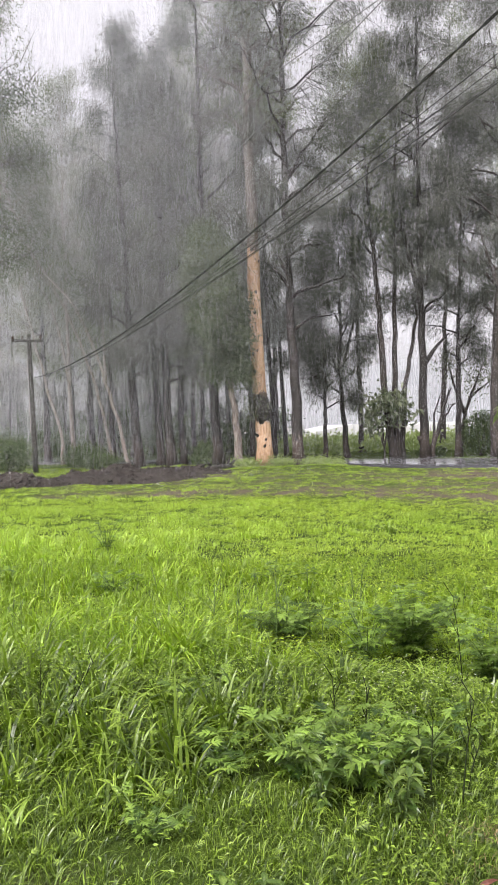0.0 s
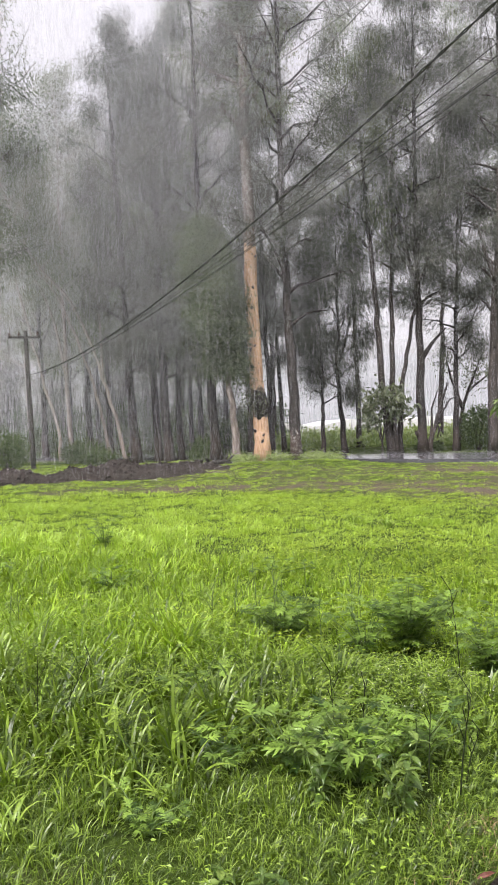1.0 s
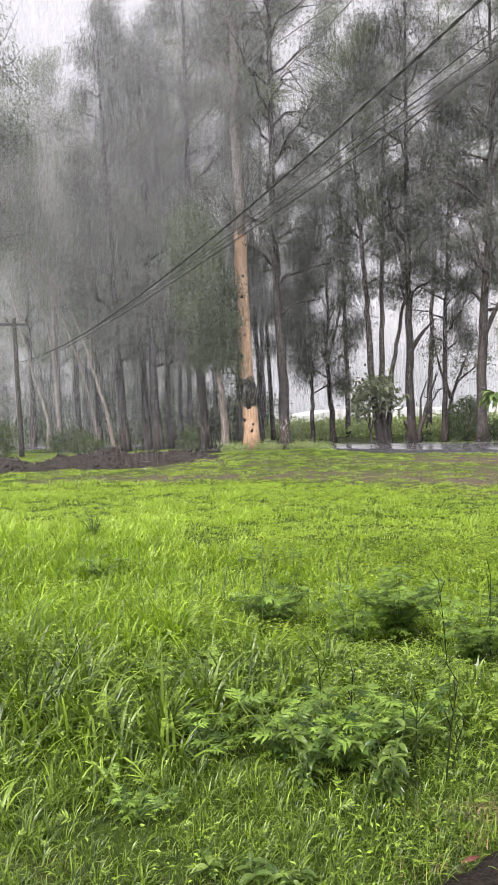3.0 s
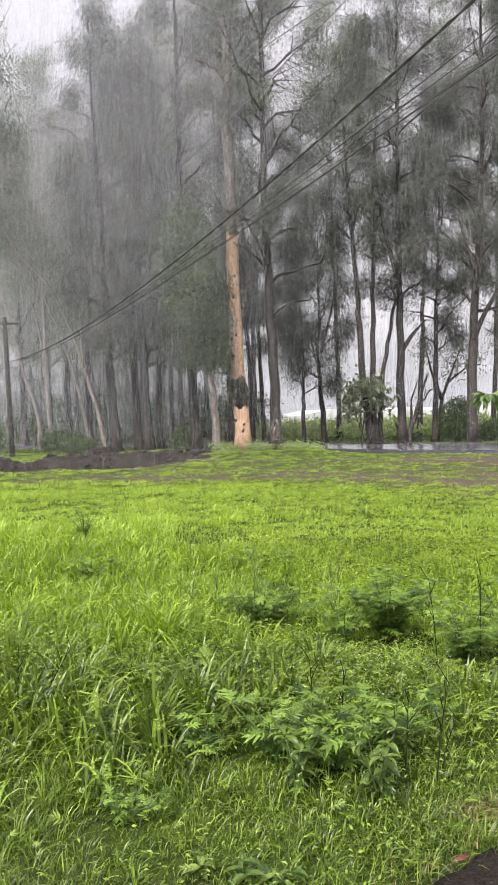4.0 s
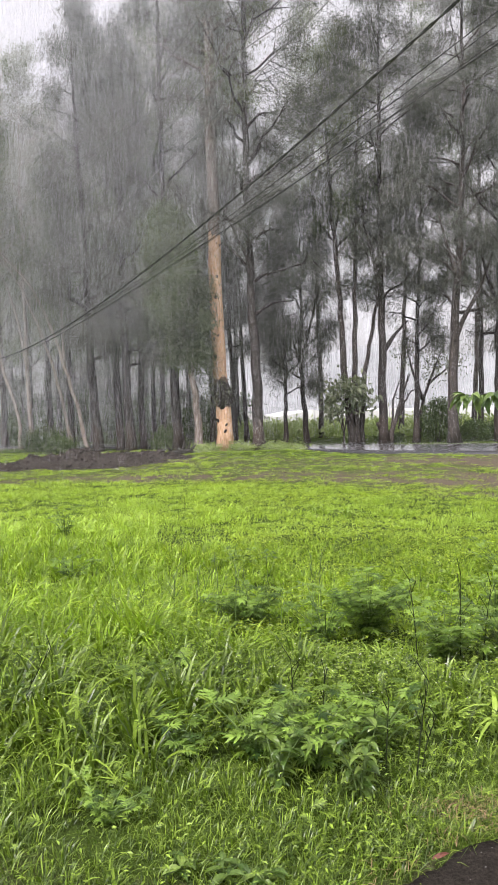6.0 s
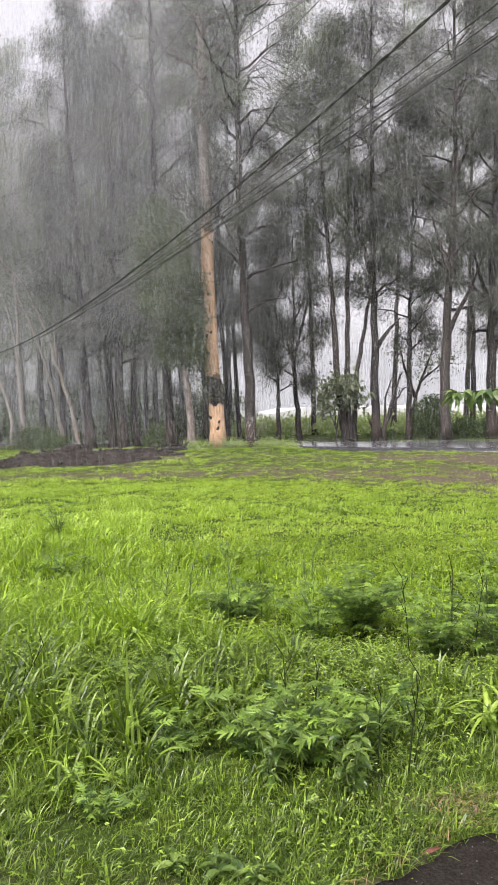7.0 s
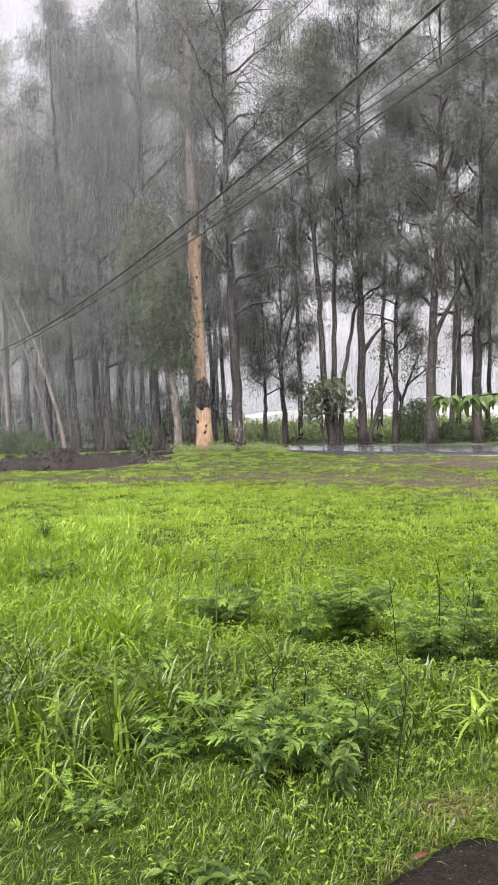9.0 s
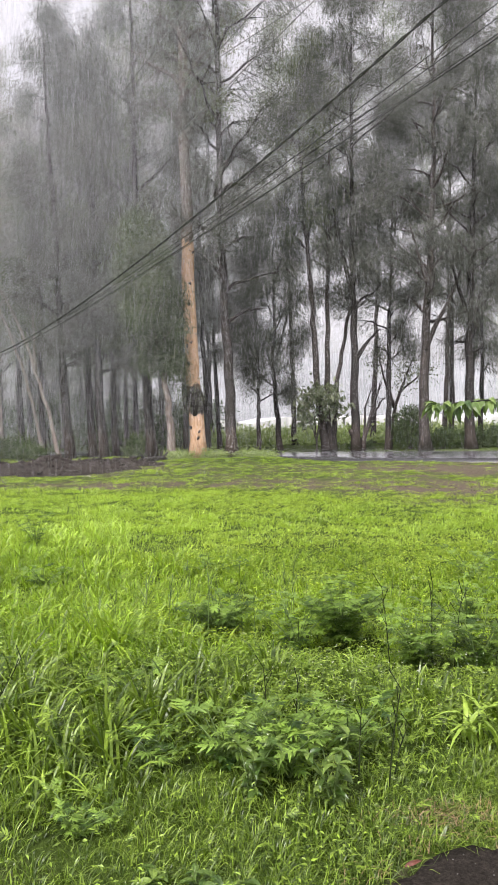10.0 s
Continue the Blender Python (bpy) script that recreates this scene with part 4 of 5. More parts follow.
bare_tree(8.33, 33.8, [(0.14, [(0, 0, -0.05), (0.02, 0, 0.55), (0.25, 0, 1.2), (0.4, 0, 1.7), (0.6, 0, 2.5), (0.95, 0.1, 3.15)]),
                        (0.08, [(0.2, 0, 1.0), (0.5, 0, 1.6), (0.8, 0, 2.2), (1.2, 0, 2.5)]),
                        (0.07, [(0.05, 0, 0.8), (0.1, 0, 1.6), (0.2, 0, 2.3), (0.45, 0, 2.9)]),
                        (0.14, [(-0.55, 0, 0.95), (-0.5, 0, 0.75), (-0.3, 0, 0.35), (-0.2, 0, -0.05)])], "bare dead forked tree with a broken stub", 81)
bare_tree(10.26, 36.2, [(0.13, [(0, 0, -0.05), (0.1, 0, 1.2), (0.3, 0, 2.2), (0.9, 0, 3.6), (1.3, 0, 4.6)]),
                        (0.09, [(0.25, 0, 2.0), (0.0, 0, 2.8), (-0.3, 0, 3.6), (-0.5, 0, 4.8)]),
                        (0.07, [(0.5, 0, 2.7), (0.8, 0, 3.0), (1.5, 0, 3.5), (2.0, 0, 4.2)])], "thin grey forked tree with sparse leaves", 82, "small_tree", (EUC_LEAVES, 0.16, 40, 0.35))
bare_tree(6.1, 33.6, [(0.05, [(0, 0, -0.05), (0.02, 0, 0.7), (-0.3, 0, 1.4), (-0.7, 0, 2.1)]),
                      (0.04, [(0.02, 0, 0.6), (0.15, 0, 1.2), (0.3, 0, 2.2), (0.5, 0, 2.9)]),
                      (0.04, [(0.0, 0, 0.8), (-0.05, 0, 1.6), (-0.1, 0, 2.8)]),
                      (0.035, [(0.1, 0, 1.0), (0.6, 0, 1.5), (0.95, 0, 2.3)])], "young tree with large drooping dark leaves at the road", 83, "small_tree", (EUC_LEAVES, 0.30, 26, 0.22))


# ---- the field behind the road ----
def crop_field():
    rng = np.random.RandomState(91)
    n = 2600
    y = rng.uniform(41.5, 78, n)
    x = rng.uniform(-0.15, 0.75, n) * y
    ok = (y > edge_y(FAR_EDGE, x) + 1.2) & (x > 0.03 * y)
    x, y = x[ok], y[ok]
    c = np.stack([x, y, rng.uniform(0.05, 0.32, len(x))], 1)
    v = leaflets(rng, c, np.tile(np.array([[0, 0, 0.8]]), (len(c), 1)), 14, 0.30, 0.36, 0.09, -0.3)
    solo("crop", tri_mesh("crop", v.reshape(-1, 3), np.arange(len(v) * 4).reshape(-1, 4)), CROP_LEAVES, "pale green crop plants in the field behind the road", "crop", "stuff")


crop_field()
PLASTIC = plain("white_plastic", (0.62, 0.62, 0.60), (0.78, 0.78, 0.77), 1.5, 0.5)
FRAME_STEEL = plain("grey_steel", (0.25, 0.25, 0.26), (0.4, 0.4, 0.41), 8, 0.5, 0.6)


def greenhouse(x, y, wide, long, top, eave):
    ob = thing("greenhouse", "long low white plastic greenhouse in the far field", "greenhouse", (x, y, 0), "greenhouses in the field")
    v = [(-wide / 2, 0, 0), (wide / 2, 0, 0), (wide / 2, 0, eave), (0, 0, top), (-wide / 2, 0, eave)]
    v += [(a, long, c) for a, _, c in v]
    bm = bmesh.new()
    vs = [bm.verts.new(p) for p in v]
    for f in ((2, 3, 8, 7), (3, 4, 9, 8)):
        bm.faces.new([vs[k] for k in f])
    part("roof", bm, PLASTIC, ob, "white plastic roof sheet")
    for f in ((0, 1, 2, 3, 4), (1, 6, 7, 2), (0, 4, 9, 5)):
        bm = bmesh.new()
        bm.faces.new([bm.verts.new(v[k]) for k in f])
        part("wall", bm, PLASTIC, ob)
    for k in range(5):
        s = Soup()
        px = -wide / 2 + wide * k / 4
        s.tube([(px, -0.05, 0), (px, -0.05, eave + (top - eave) * (1 - abs(px) / wide * 2))], [0.05, 0.05], 5)
        part("post", s.mesh("post"), FRAME_STEEL, ob)


for x, y, w in ((4.0, 92, 9), (13.5, 95, 9), (23.0, 94, 9), (32.5, 93, 9), (42.5, 92, 9), (53, 90, 10)):
    greenhouse(x, y, w, 40, 1.9, 1.1)


def hill():
    xs = np.linspace(-900, 1400, 90)
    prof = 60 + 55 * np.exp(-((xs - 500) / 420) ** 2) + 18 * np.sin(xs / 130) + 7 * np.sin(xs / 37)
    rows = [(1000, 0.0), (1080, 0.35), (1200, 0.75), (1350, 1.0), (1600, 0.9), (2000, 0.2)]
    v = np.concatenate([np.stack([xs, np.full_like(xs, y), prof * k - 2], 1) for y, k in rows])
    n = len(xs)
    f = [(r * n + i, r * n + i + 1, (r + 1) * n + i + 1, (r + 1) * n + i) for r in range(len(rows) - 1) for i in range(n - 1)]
    # woods painted pale blue-grey so the distance haze sits in the base colour
    m = plain("hazed_woods", (0.17, 0.18, 0.185), (0.22, 0.23, 0.235), 0.02, 0.9)
    solo("hill", tri_mesh("hill", v, f, True), m, "far wooded hill with rain haze painted into its pale colour", "hill", "structure")


hill()


# ---- knots and burl on the peeling eucalyptus ----
def trunk_knots():
    host = [o for o in scene.objects if o.name.startswith("eucalyptus") and o.parent is None and abs(o.location.x - 0.65) < 0.02][0]
    rng = np.random.RandomState(95)
    for k in range(24):
        z = rng.uniform(0.5, 8.6)
        a = rng.uniform(3.3, 6.1)
        x0 = np.interp(z, [0, 2.91, 5.73, 8.86, 13.3], [0, -0.07, -0.18, -0.22, -0.26])
        r = 0.31 * (1 - 0.9 * (z / 40) ** 0.9)
        d = np.array([math.cos(a), math.sin(a), 0.35])
        p = np.array([x0, 0, z]) + d * r * 0.8
        s = Soup()
        ln = rng.uniform(0.06, 0.18)
        s.tube([p, p + d * ln * 0.5, p + d * ln + np.array([0, 0, 0.03])], [0.09, 0.06, 0.025], 7, 0.1, rng)
        part("knot", s.mesh("knot"), CHAR, host, "dark broken branch knot")
    s = Soup()
    s.tube([(0.0, -0.05, 1.75), (0.02, -0.08, 2.05), (-0.02, -0.1, 2.4), (-0.06, -0.05, 2.75), (-0.08, 0, 3.0)], [0.22, 0.31, 0.34, 0.30, 0.20], 12, 0.10, rng)
    part("burl", s.mesh("burl"), CHAR, host, "dark swollen burl on the trunk")


trunk_knots()


# ---- grass ----
def blade_mesh(name, rng, x, y, tall, wide, lean, segs, az=None):
    """Grass blades at x, y: ribbons that bend over and end in a point."""
    n = len(x)
    z = height(x, y)
    az = rng.uniform(0, 2 * np.pi, n) if az is None else az
    dx, dy = np.cos(az), np.sin(az)
    bend = lean * rng.uniform(0.3, 1.3, n)
    rings = []
    turn = rng.uniform(0, np.pi, n)
    sx, sy = np.cos(az + np.pi / 2 + 0.5 * np.sin(turn)), np.sin(az + np.pi / 2 + 0.5 * np.sin(turn))
    for k in range(segs + 1):
        s = k / segs
        out = bend * tall * (0.25 * s + 0.55 * s ** 2.2)
        up = tall * (s - 0.50 * np.clip(bend, 0, 1.3) * s ** 2.8)
        cx, cy, cz = x + dx * out, y + dy * out, z - 0.01 + up
        w = wide * (0.75 + 0.5 * s if s < 0.4 else 0.95) * (1 - s ** 3)
        if k < segs:
            rings += [np.stack([cx - sx * w, cy - sy * w, cz], 1), np.stack([cx + sx * w, cy + sy * w, cz + w * 0.3], 1)]
        else:
            rings.append(np.stack([cx, cy, cz], 1))
    per = 2 * segs + 1
    v = np.stack(rings, 1).reshape(-1, 3)
    base = (np.arange(n) * per)[:, None]
    f = []
    for k in range(segs - 1):
        a = 2 * k
        f += [base + np.array([[a, a + 1, a + 3]]), base + np.array([[a, a + 3, a + 2]])]
    a = 2 * (segs - 1)
    f.append(base + np.array([[a, a + 1, a + 2]]))
    return tri_mesh(name, v, np.concatenate(f, 0))


def sow(rng, y0, y1, per_m2, margin=0.8):
    """Random places on the meadow between two distances."""
    n = int((y1 - y0) * (0.43 * (y0 + y1) + 2 * margin) * per_m2)
    y = np.sqrt(rng.uniform(y0 ** 2, y1 ** 2, n))
    x = rng.uniform(-1, 1, n) * (0.40 * y + margin) + 0.045 * y
    keep = (y > drive_edge(x) - 0.05 + rng.normal(0, 0.03, n)) & (y < edge_y(NEAR_EDGE, x) - 0.2) & (rng.uniform(0, 1, n) > bare(x, y) * 1.05)
    return x[keep], y[keep]


WEEDS = ((1.02, 4.85, 0.34), (0.72, 4.75, 0.24), (0.24, 5.15, 0.32), (0.42, 3.10, 0.32), (0.16, 3.22, 0.22), (0.24, 2.93, 0.14), (0.55, 2.80, 0.14), (0.70, 3.20, 0.22),
         (1.36, 4.25, 0.28), (1.68, 4.15, 0.28), (1.98, 5.1, 0.28), (-0.16, 3.25, 0.16), (-0.42, 2.75, 0.14), (-0.30, 4.05, 0.26))


def tallness(x, y):
    """The meadow's height in metres: rank on one side, short by the drive."""
    t = 0.17 + 0.09 * rough_noise(x, y, 1.6, 11) + 0.05 * rough_noise(x, y, 4.0, 12)
    t += 0.10 * spot(x, y, -1.1, 4.4, 1.1, 1.5) + 0.08 * spot(x, y, -0.35, 3.5, 0.5, 0.45) + 0.10 * spot(x, y, 0.2, 4.3, 0.7, 0.4) + 0.12 * spot(x, y, -3, 8, 2.5, 3)
    t -= 0.09 * spot(x, y, 0.9, 2.7, 0.75, 0.6) + 0.15 * spot(x, y, -0.5, 2.25, 1.4, 0.55)
    t -= 0.06 * np.clip((x + 0.2) / 0.8, 0, 1) * np.clip((y - 3.2) / 1.0, 0, 1)
    t *= np.interp(y, [2, 2.7, 3.4, 6, 9, 16, 22, 40], [0.72, 0.8, 1, 0.9, 0.7, 0.5, 0.32, 0.4])
    for wx, wy, r in WEEDS:
        t *= 1 - 0.6 * spot(x, y, wx, wy, r, r)
    return np.clip(t, np.interp(y, [8, 20], [0.075, 0.045]), 0.5)


def tufts(rng, x, y, share, reach):
    """Draws a share of the blades together into tufts; gives their places and the way that they lean."""
    n = len(x)
    k = max(8, n // 45)
    pick = rng.randint(0, n, k)
    cx, cy = x[pick], y[pick]
    mine = rng.randint(0, k, n)
    a, r = rng.uniform(0, 2 * np.pi, n), reach * np.abs(rng.normal(0, 1, n)) * (0.6 + 0.8 * (mine % 7) / 7)
    in_tuft = rng.uniform(0, 1, n) < share
    nx, ny = np.where(in_tuft, cx[mine] + r * np.cos(a), x), np.where(in_tuft, cy[mine] + r * np.sin(a), y)
    size = np.where(in_tuft, 0.8 + 0.6 * ((mine * 7919) % 100) / 100, 0.75)
    return nx, ny, a + rng.normal(0, 0.5, n), size


def meadow():
    rng = np.random.RandomState(5)
    # bands brighten with distance by material, imitating light through blades at grazing view
    for y0, y1, dens, wide, segs, mat in ((1.6, 3.1, 4600, 0.0022, 5, GRASS_TALL), (3.1, 4.4, 3000, 0.0034, 5, GRASS_TALL), (4.4, 8.5, 2200, 0.0036, 3, GRASS_MID_LIT), (8.5, 16, 1150, 0.0045, 2, GRASS_FAR_LIT), (16, 34, 420, 0.0065, 2, GRASS_FAR_LIT)):
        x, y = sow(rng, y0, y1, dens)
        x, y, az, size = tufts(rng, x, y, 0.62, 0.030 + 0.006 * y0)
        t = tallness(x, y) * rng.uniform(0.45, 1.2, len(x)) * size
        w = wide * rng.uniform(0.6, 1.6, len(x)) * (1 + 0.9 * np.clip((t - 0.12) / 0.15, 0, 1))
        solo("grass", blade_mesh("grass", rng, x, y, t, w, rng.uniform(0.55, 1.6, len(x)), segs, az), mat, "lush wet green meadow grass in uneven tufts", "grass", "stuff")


def rough_margin():
    """Thinner grass beside the meadow's middle, so that it goes on to all sides."""
    rng = np.random.RandomState(6)
    x, y = rng.uniform(-16, 16, 30000), rng.uniform(-1, 24, 30000)
    keep = (np.abs(x - 0.045 * y) > 0.40 * y + 0.6) & (y > drive_edge(x)) & (y < edge_y(NEAR_EDGE, x) - 0.3)
    x, y = x[keep], y[keep]
    n = len(x)
    solo("grass", blade_mesh("grass", rng, x, y, rng.uniform(0.08, 0.25, n), rng.uniform(0.006, 0.012, n), 0.9, 2), GRASS_TALL, "wet green grass at the sides of the meadow", "grass", "stuff")


def short_turf():
    """Fine short grass beside the drive."""
    rng = np.random.RandomState(7)
    x, y = sow(rng, 1.7, 3.2, 5200)
    keep = rng.uniform(0, 1, len(x)) < np.clip(0.6 + (x + 0.1) * 1.2, 0.55, 1) * np.clip(0.75 + 0.5 * rough_noise(x, y, 6, 17), 0.2, 1)
    for wx, wy, r in WEEDS:
        keep &= rng.uniform(0, 1, len(x)) > 1.2 * spot(x, y, wx, wy, r, r)
    x, y = x[keep], y[keep]
    n = len(x)
    solo("grass", blade_mesh("grass", rng, x, y, rng.uniform(0.05, 0.12, n), rng.uniform(0.0011, 0.0022, n), rng.uniform(0.8, 1.9, n), 3), GRASS_TALL, "fine short wet grass beside the asphalt drive", "grass", "stuff")


meadow()
short_turf()
rough_margin()


# ---- weeds in the meadow ----
def lobed_leaf(name, length):
    """A deeply cut leaf with pointed lobes, lying along y."""
    v, f = [], []

    def piece(pts):
        k = len(v)
        v.extend(pts)
        f.append((k, k + 1, k + 2, k + 3))

    def bowed(x, y):
        return (x, y, 0.10 * length * math.sin(min(1.0, y / length) * 2.2) - 0.35 * x * x / length - 0.12 * y * y / length)

    for i, (s, ln, up) in enumerate(((0.22, 0.24, 0.45), (0.40, 0.38, 0.60), (0.58, 0.30, 0.85))):
        s, ln = s * length, ln * length
        for side in (-1, 1):
            k = up + 0.12 * side * (1 if i % 2 else -1)
            piece([bowed(0, s - 0.07 * length), bowed(side * ln * 0.5, s - 0.01 * length + ln * k * 0.1), bowed(side * ln, s + ln * k), bowed(side * ln * 0.45, s + ln * k * 0.64)])
            piece([bowed(0, s - 0.07 * length), bowed(side * ln * 0.45, s + ln * k * 0.64), bowed(side * ln * 0.14, s + ln * k * 0.36), bowed(0, s + 0.06 * length)])
    piece([bowed(0, 0.55 * length), bowed(0.085 * length, 0.74 * length), bowed(0.05 * length, 0.84 * length), bowed(0, 0.7 * length)])
    piece([bowed(0, 0.55 * length), bowed(0, 0.7 * length), bowed(-0.05 * length, 0.84 * length), bowed(-0.085 * length, 0.74 * length)])
    piece([bowed(0, 0.66 * length), bowed(0.055 * length, 0.82 * length), bowed(0, length), bowed(-0.055 * length, 0.82 * length)])
    piece([bowed(-0.02 * length, 0), bowed(0.02 * length, 0), bowed(0.035 * length, 0.6 * length), bowed(-0.035 * length, 0.6 * length)])
    return tri_mesh(name, v, f)


def oval_leaf(name, length, width):
    """A broad pointed leaf, folded along its rib."""
    v, f = [(0, 0, 0)], []
    for s, w in ((0.2, 0.75), (0.45, 1.0), (0.75, 0.6)):
        z = 0.12 * length * math.sin(s * 2.6) - 0.25 * length * s * s
        v += [(-width / 2 * w, s * length, z + 0.12 * width), (0, s * length, z), (width / 2 * w, s * length, z + 0.12 * width)]
    v.append((0, length, -0.22 * length))
    f = [(0, 2, 1), (0, 3, 2)]
    for k in (1, 4):
        f += [(k, k + 1, k + 3), (k + 1, k + 4, k + 3), (k + 1, k + 2, k + 5), (k + 1, k + 5, k + 4)]
    f += [(7, 8, 10), (8, 9, 10)]
    return tri_mesh(name, v, f)


def blade_leaf(name, length, width):
    """One broad grass leaf that arches over."""
    v, f = [], []
    for k in range(6):
        s = k / 5
        w = width * (1 - s ** 2.5) * (0.7 + 0.6 * s if s < 0.5 else 1.0) / 2
        y, z = length * (s ** 1.4) * 0.75, length * (0.85 * s - 0.75 * s ** 2.4)
        v += [(-w, y, z + w * 0.4), (0, y, z), (w, y, z + w * 0.4)]
    for k in range(5):
        a = 3 * k
        f += [(a, a + 1, a + 4, a + 3), (a + 1, a + 2, a + 5, a + 4)]
    return tri_mesh(name, v, f, True)



def weed_paint(name, dark, light, thru):
    """Leaves as objects of their own: each a shade of its own."""
    m, nt, bsdf, out = material(name)
    info = nt.nodes.new("ShaderNodeObjectInfo")
    veins = grain(nt, coords(nt, (1, 1, 1)), 45, 4)
    col = ramp(nt, info.outputs["Random"], [(0.0, dark), (1.0, light)])
    col = blend(nt, 1.0, col, ramp(nt, veins, [(0.3, (0.8, 0.82, 0.75)), (0.7, (1.15, 1.12, 1.05))]), "MULTIPLY")
    nt.links.new(col, bsdf.inputs["Base Color"])
    bsdf.inputs["Roughness"].default_value = 0.33
    bsdf.inputs["Specular IOR Level"].default_value = 0.45
    tr = node(nt, "ShaderNodeBsdfTranslucent", Color=(*thru, 1))
    mix = node(nt, "ShaderNodeMixShader", Fac=0.22)
    nt.links.new(bsdf.outputs[0], mix.inputs[1])
    nt.links.new(tr.outputs[0], mix.inputs[2])
    nt.links.new(mix.outputs[0], out.inputs["Surface"])
    return m


LOBED_PAINT = weed_paint("lobed_leaf_green", (0.016, 0.042, 0.008), (0.22, 0.35, 0.058), (0.19, 0.33, 0.03))
OVAL_PAINT = weed_paint("oval_leaf_green", (0.035, 0.075, 0.014), (0.16, 0.235, 0.05), (0.19, 0.30, 0.03))
BLADE_PAINT = weed_paint("broad_blade_green", (0.16, 0.26, 0.04), (0.30, 0.42, 0.07), (0.36, 0.52, 0.05))
STALK = plain("green_stalk", (0.08, 0.13, 0.04), (0.15, 0.21, 0.07), 30, 0.6)
DRY = plain("dry_stalk", (0.014, 0.022, 0.008), (0.035, 0.045, 0.016), 30, 0.8)
STRAW = plain("dead_straw", (0.15, 0.095, 0.045), (0.40, 0.29, 0.15), 30, 0.7)
for dull in (STALK, DRY):
    dull.node_tree.nodes["Principled BSDF"].inputs["Specular IOR Level"].default_value = 0.12
LOBED = [lobed_leaf("lobed_leaf", ln) for ln in (0.050, 0.072, 0.095)]
OVAL = [oval_leaf("oval_leaf", ln, ln * 0.42) for ln in (0.036, 0.048, 0.058)]
for me in LOBED:
    me.materials.append(LOBED_PAINT)
for me in OVAL:
    me.materials.append(OVAL_PAINT)


def weed(x, y, r, top, stems, per, leaves, seed, label, lean=(0, 0)):
    """A leafy weed: stems that spread from one root, each leaf a part."""
    rng = np.random.RandomState(seed)
    z = float(height(x, y))
    ob = thing("weed", label, "weed", (x, y, z), "leafy weeds in the meadow")
    for i in range(stems):
        az = 2.4 * i + rng.uniform(-0.4, 0.4)
        rr, hh = r * rng.uniform(0.25, 1.0), top * rng.uniform(0.6, 1.05)
        tip = np.array([math.cos(az) * rr + lean[0], math.sin(az) * rr + lean[1], hh])
        pts = smoothed([(0, 0, -0.03), tip * np.array([0.35, 0.35, 0.55]), tip], 8)
        s = Soup()
        s.tube(pts, np.linspace(0.006, 0.002, 8), 5)
        part("stem", s.mesh("stem"), STALK, ob)
        for k in range(per + 8):
            q = pts[min(7, 2 + int(k * 6 / (per + 8)))] if k < per + 3 else pts[-1]
            a = az + k * 2.2 + rng.uniform(-0.5, 0.5)
            leaf = part("leaf", leaves[rng.randint(len(leaves))], None, ob)
            leaf.matrix_basis = pose(*q, math.degrees(rng.uniform(-0.35, 0.45)), math.degrees(rng.uniform(-0.35, 0.35)), math.degrees(a) - 90)
            leaf.scale = [rng.uniform(0.85, 1.5)] * 3
    return ob


TXT_LOBED = "green weed with deeply cut leaves in wet grass"
weed(1.02, 4.85, 0.34, 0.40, 26, 12, LOBED[1:], 101, "dense dark green weed with deeply cut leaves in wet grass")
weed(0.72, 4.75, 0.26, 0.34, 9, 5, LOBED, 102, TXT_LOBED)
weed(0.24, 5.15, 0.34, 0.27, 16, 10, LOBED[1:], 103, "low green weed with cut leaves under thin seed stalks")
weed(0.05, 5.05, 0.12, 0.26, 4, 5, OVAL[1:], 104, "small weed with broad pointed leaves")
weed(0.42, 3.10, 0.34, 0.30, 15, 6, LOBED, 105, "spreading green weed with deeply cut leaves by short grass")
weed(0.16, 3.22, 0.24, 0.26, 9, 5, LOBED, 106, TXT_LOBED)
weed(0.24, 2.93, 0.13, 0.27, 4, 6, OVAL[1:], 107, "green weed with large broad pointed leaves")
weed(0.55, 2.80, 0.13, 0.27, 5, 6, OVAL[1:], 108, "upright weed with pale broad leaves beside short grass")
weed(0.70, 3.20, 0.24, 0.24, 9, 5, LOBED, 109, TXT_LOBED)
weed(1.36, 4.25, 0.30, 0.36, 15, 10, LOBED, 110, "tall green weed with cut leaves and tiny white flowers")
weed(1.68, 4.15, 0.30, 0.38, 15, 10, LOBED, 111, "tall green weed with cut leaves and tiny white flowers")
weed(1.98, 5.1, 0.3, 0.35, 9, 5, LOBED, 112, TXT_LOBED)
weed(-0.16, 3.25, 0.18, 0.16, 7, 5, LOBED[:2], 113, "low weed with cut leaves between grass tufts")
weed(-0.42, 2.75, 0.16, 0.12, 6, 5, LOBED[:1], 114, "low weed with cut leaves between grass tufts")
weed(-0.30, 4.05, 0.3, 0.2, 9, 5, LOBED[:2], 115, TXT_LOBED)
weed(-1.78, 9.2, 0.3, 0.4, 8, 5, LOBED, 116, "pale green weed standing above the meadow grass")
weed(-2.55, 7.3, 0.3, 0.3, 8, 5, LOBED, 117, "pale green weed standing above the meadow grass")
weed(-1.30, 7.0, 0.28, 0.22, 8, 5, LOBED, 118, "low dark weed in a hollow of the meadow")
weed(0.02, 2.36, 0.07, 0.06, 3, 4, OVAL[:2], 119, "small seedling with round pale leaves")
weed(0.13, 2.30, 0.06, 0.06, 3, 4, OVAL[:2], 120, "small seedling with round pale leaves")
weed(-0.12, 2.42, 0.06, 0.05, 3, 4, OVAL[:2], 121, "small seedling with round pale leaves")
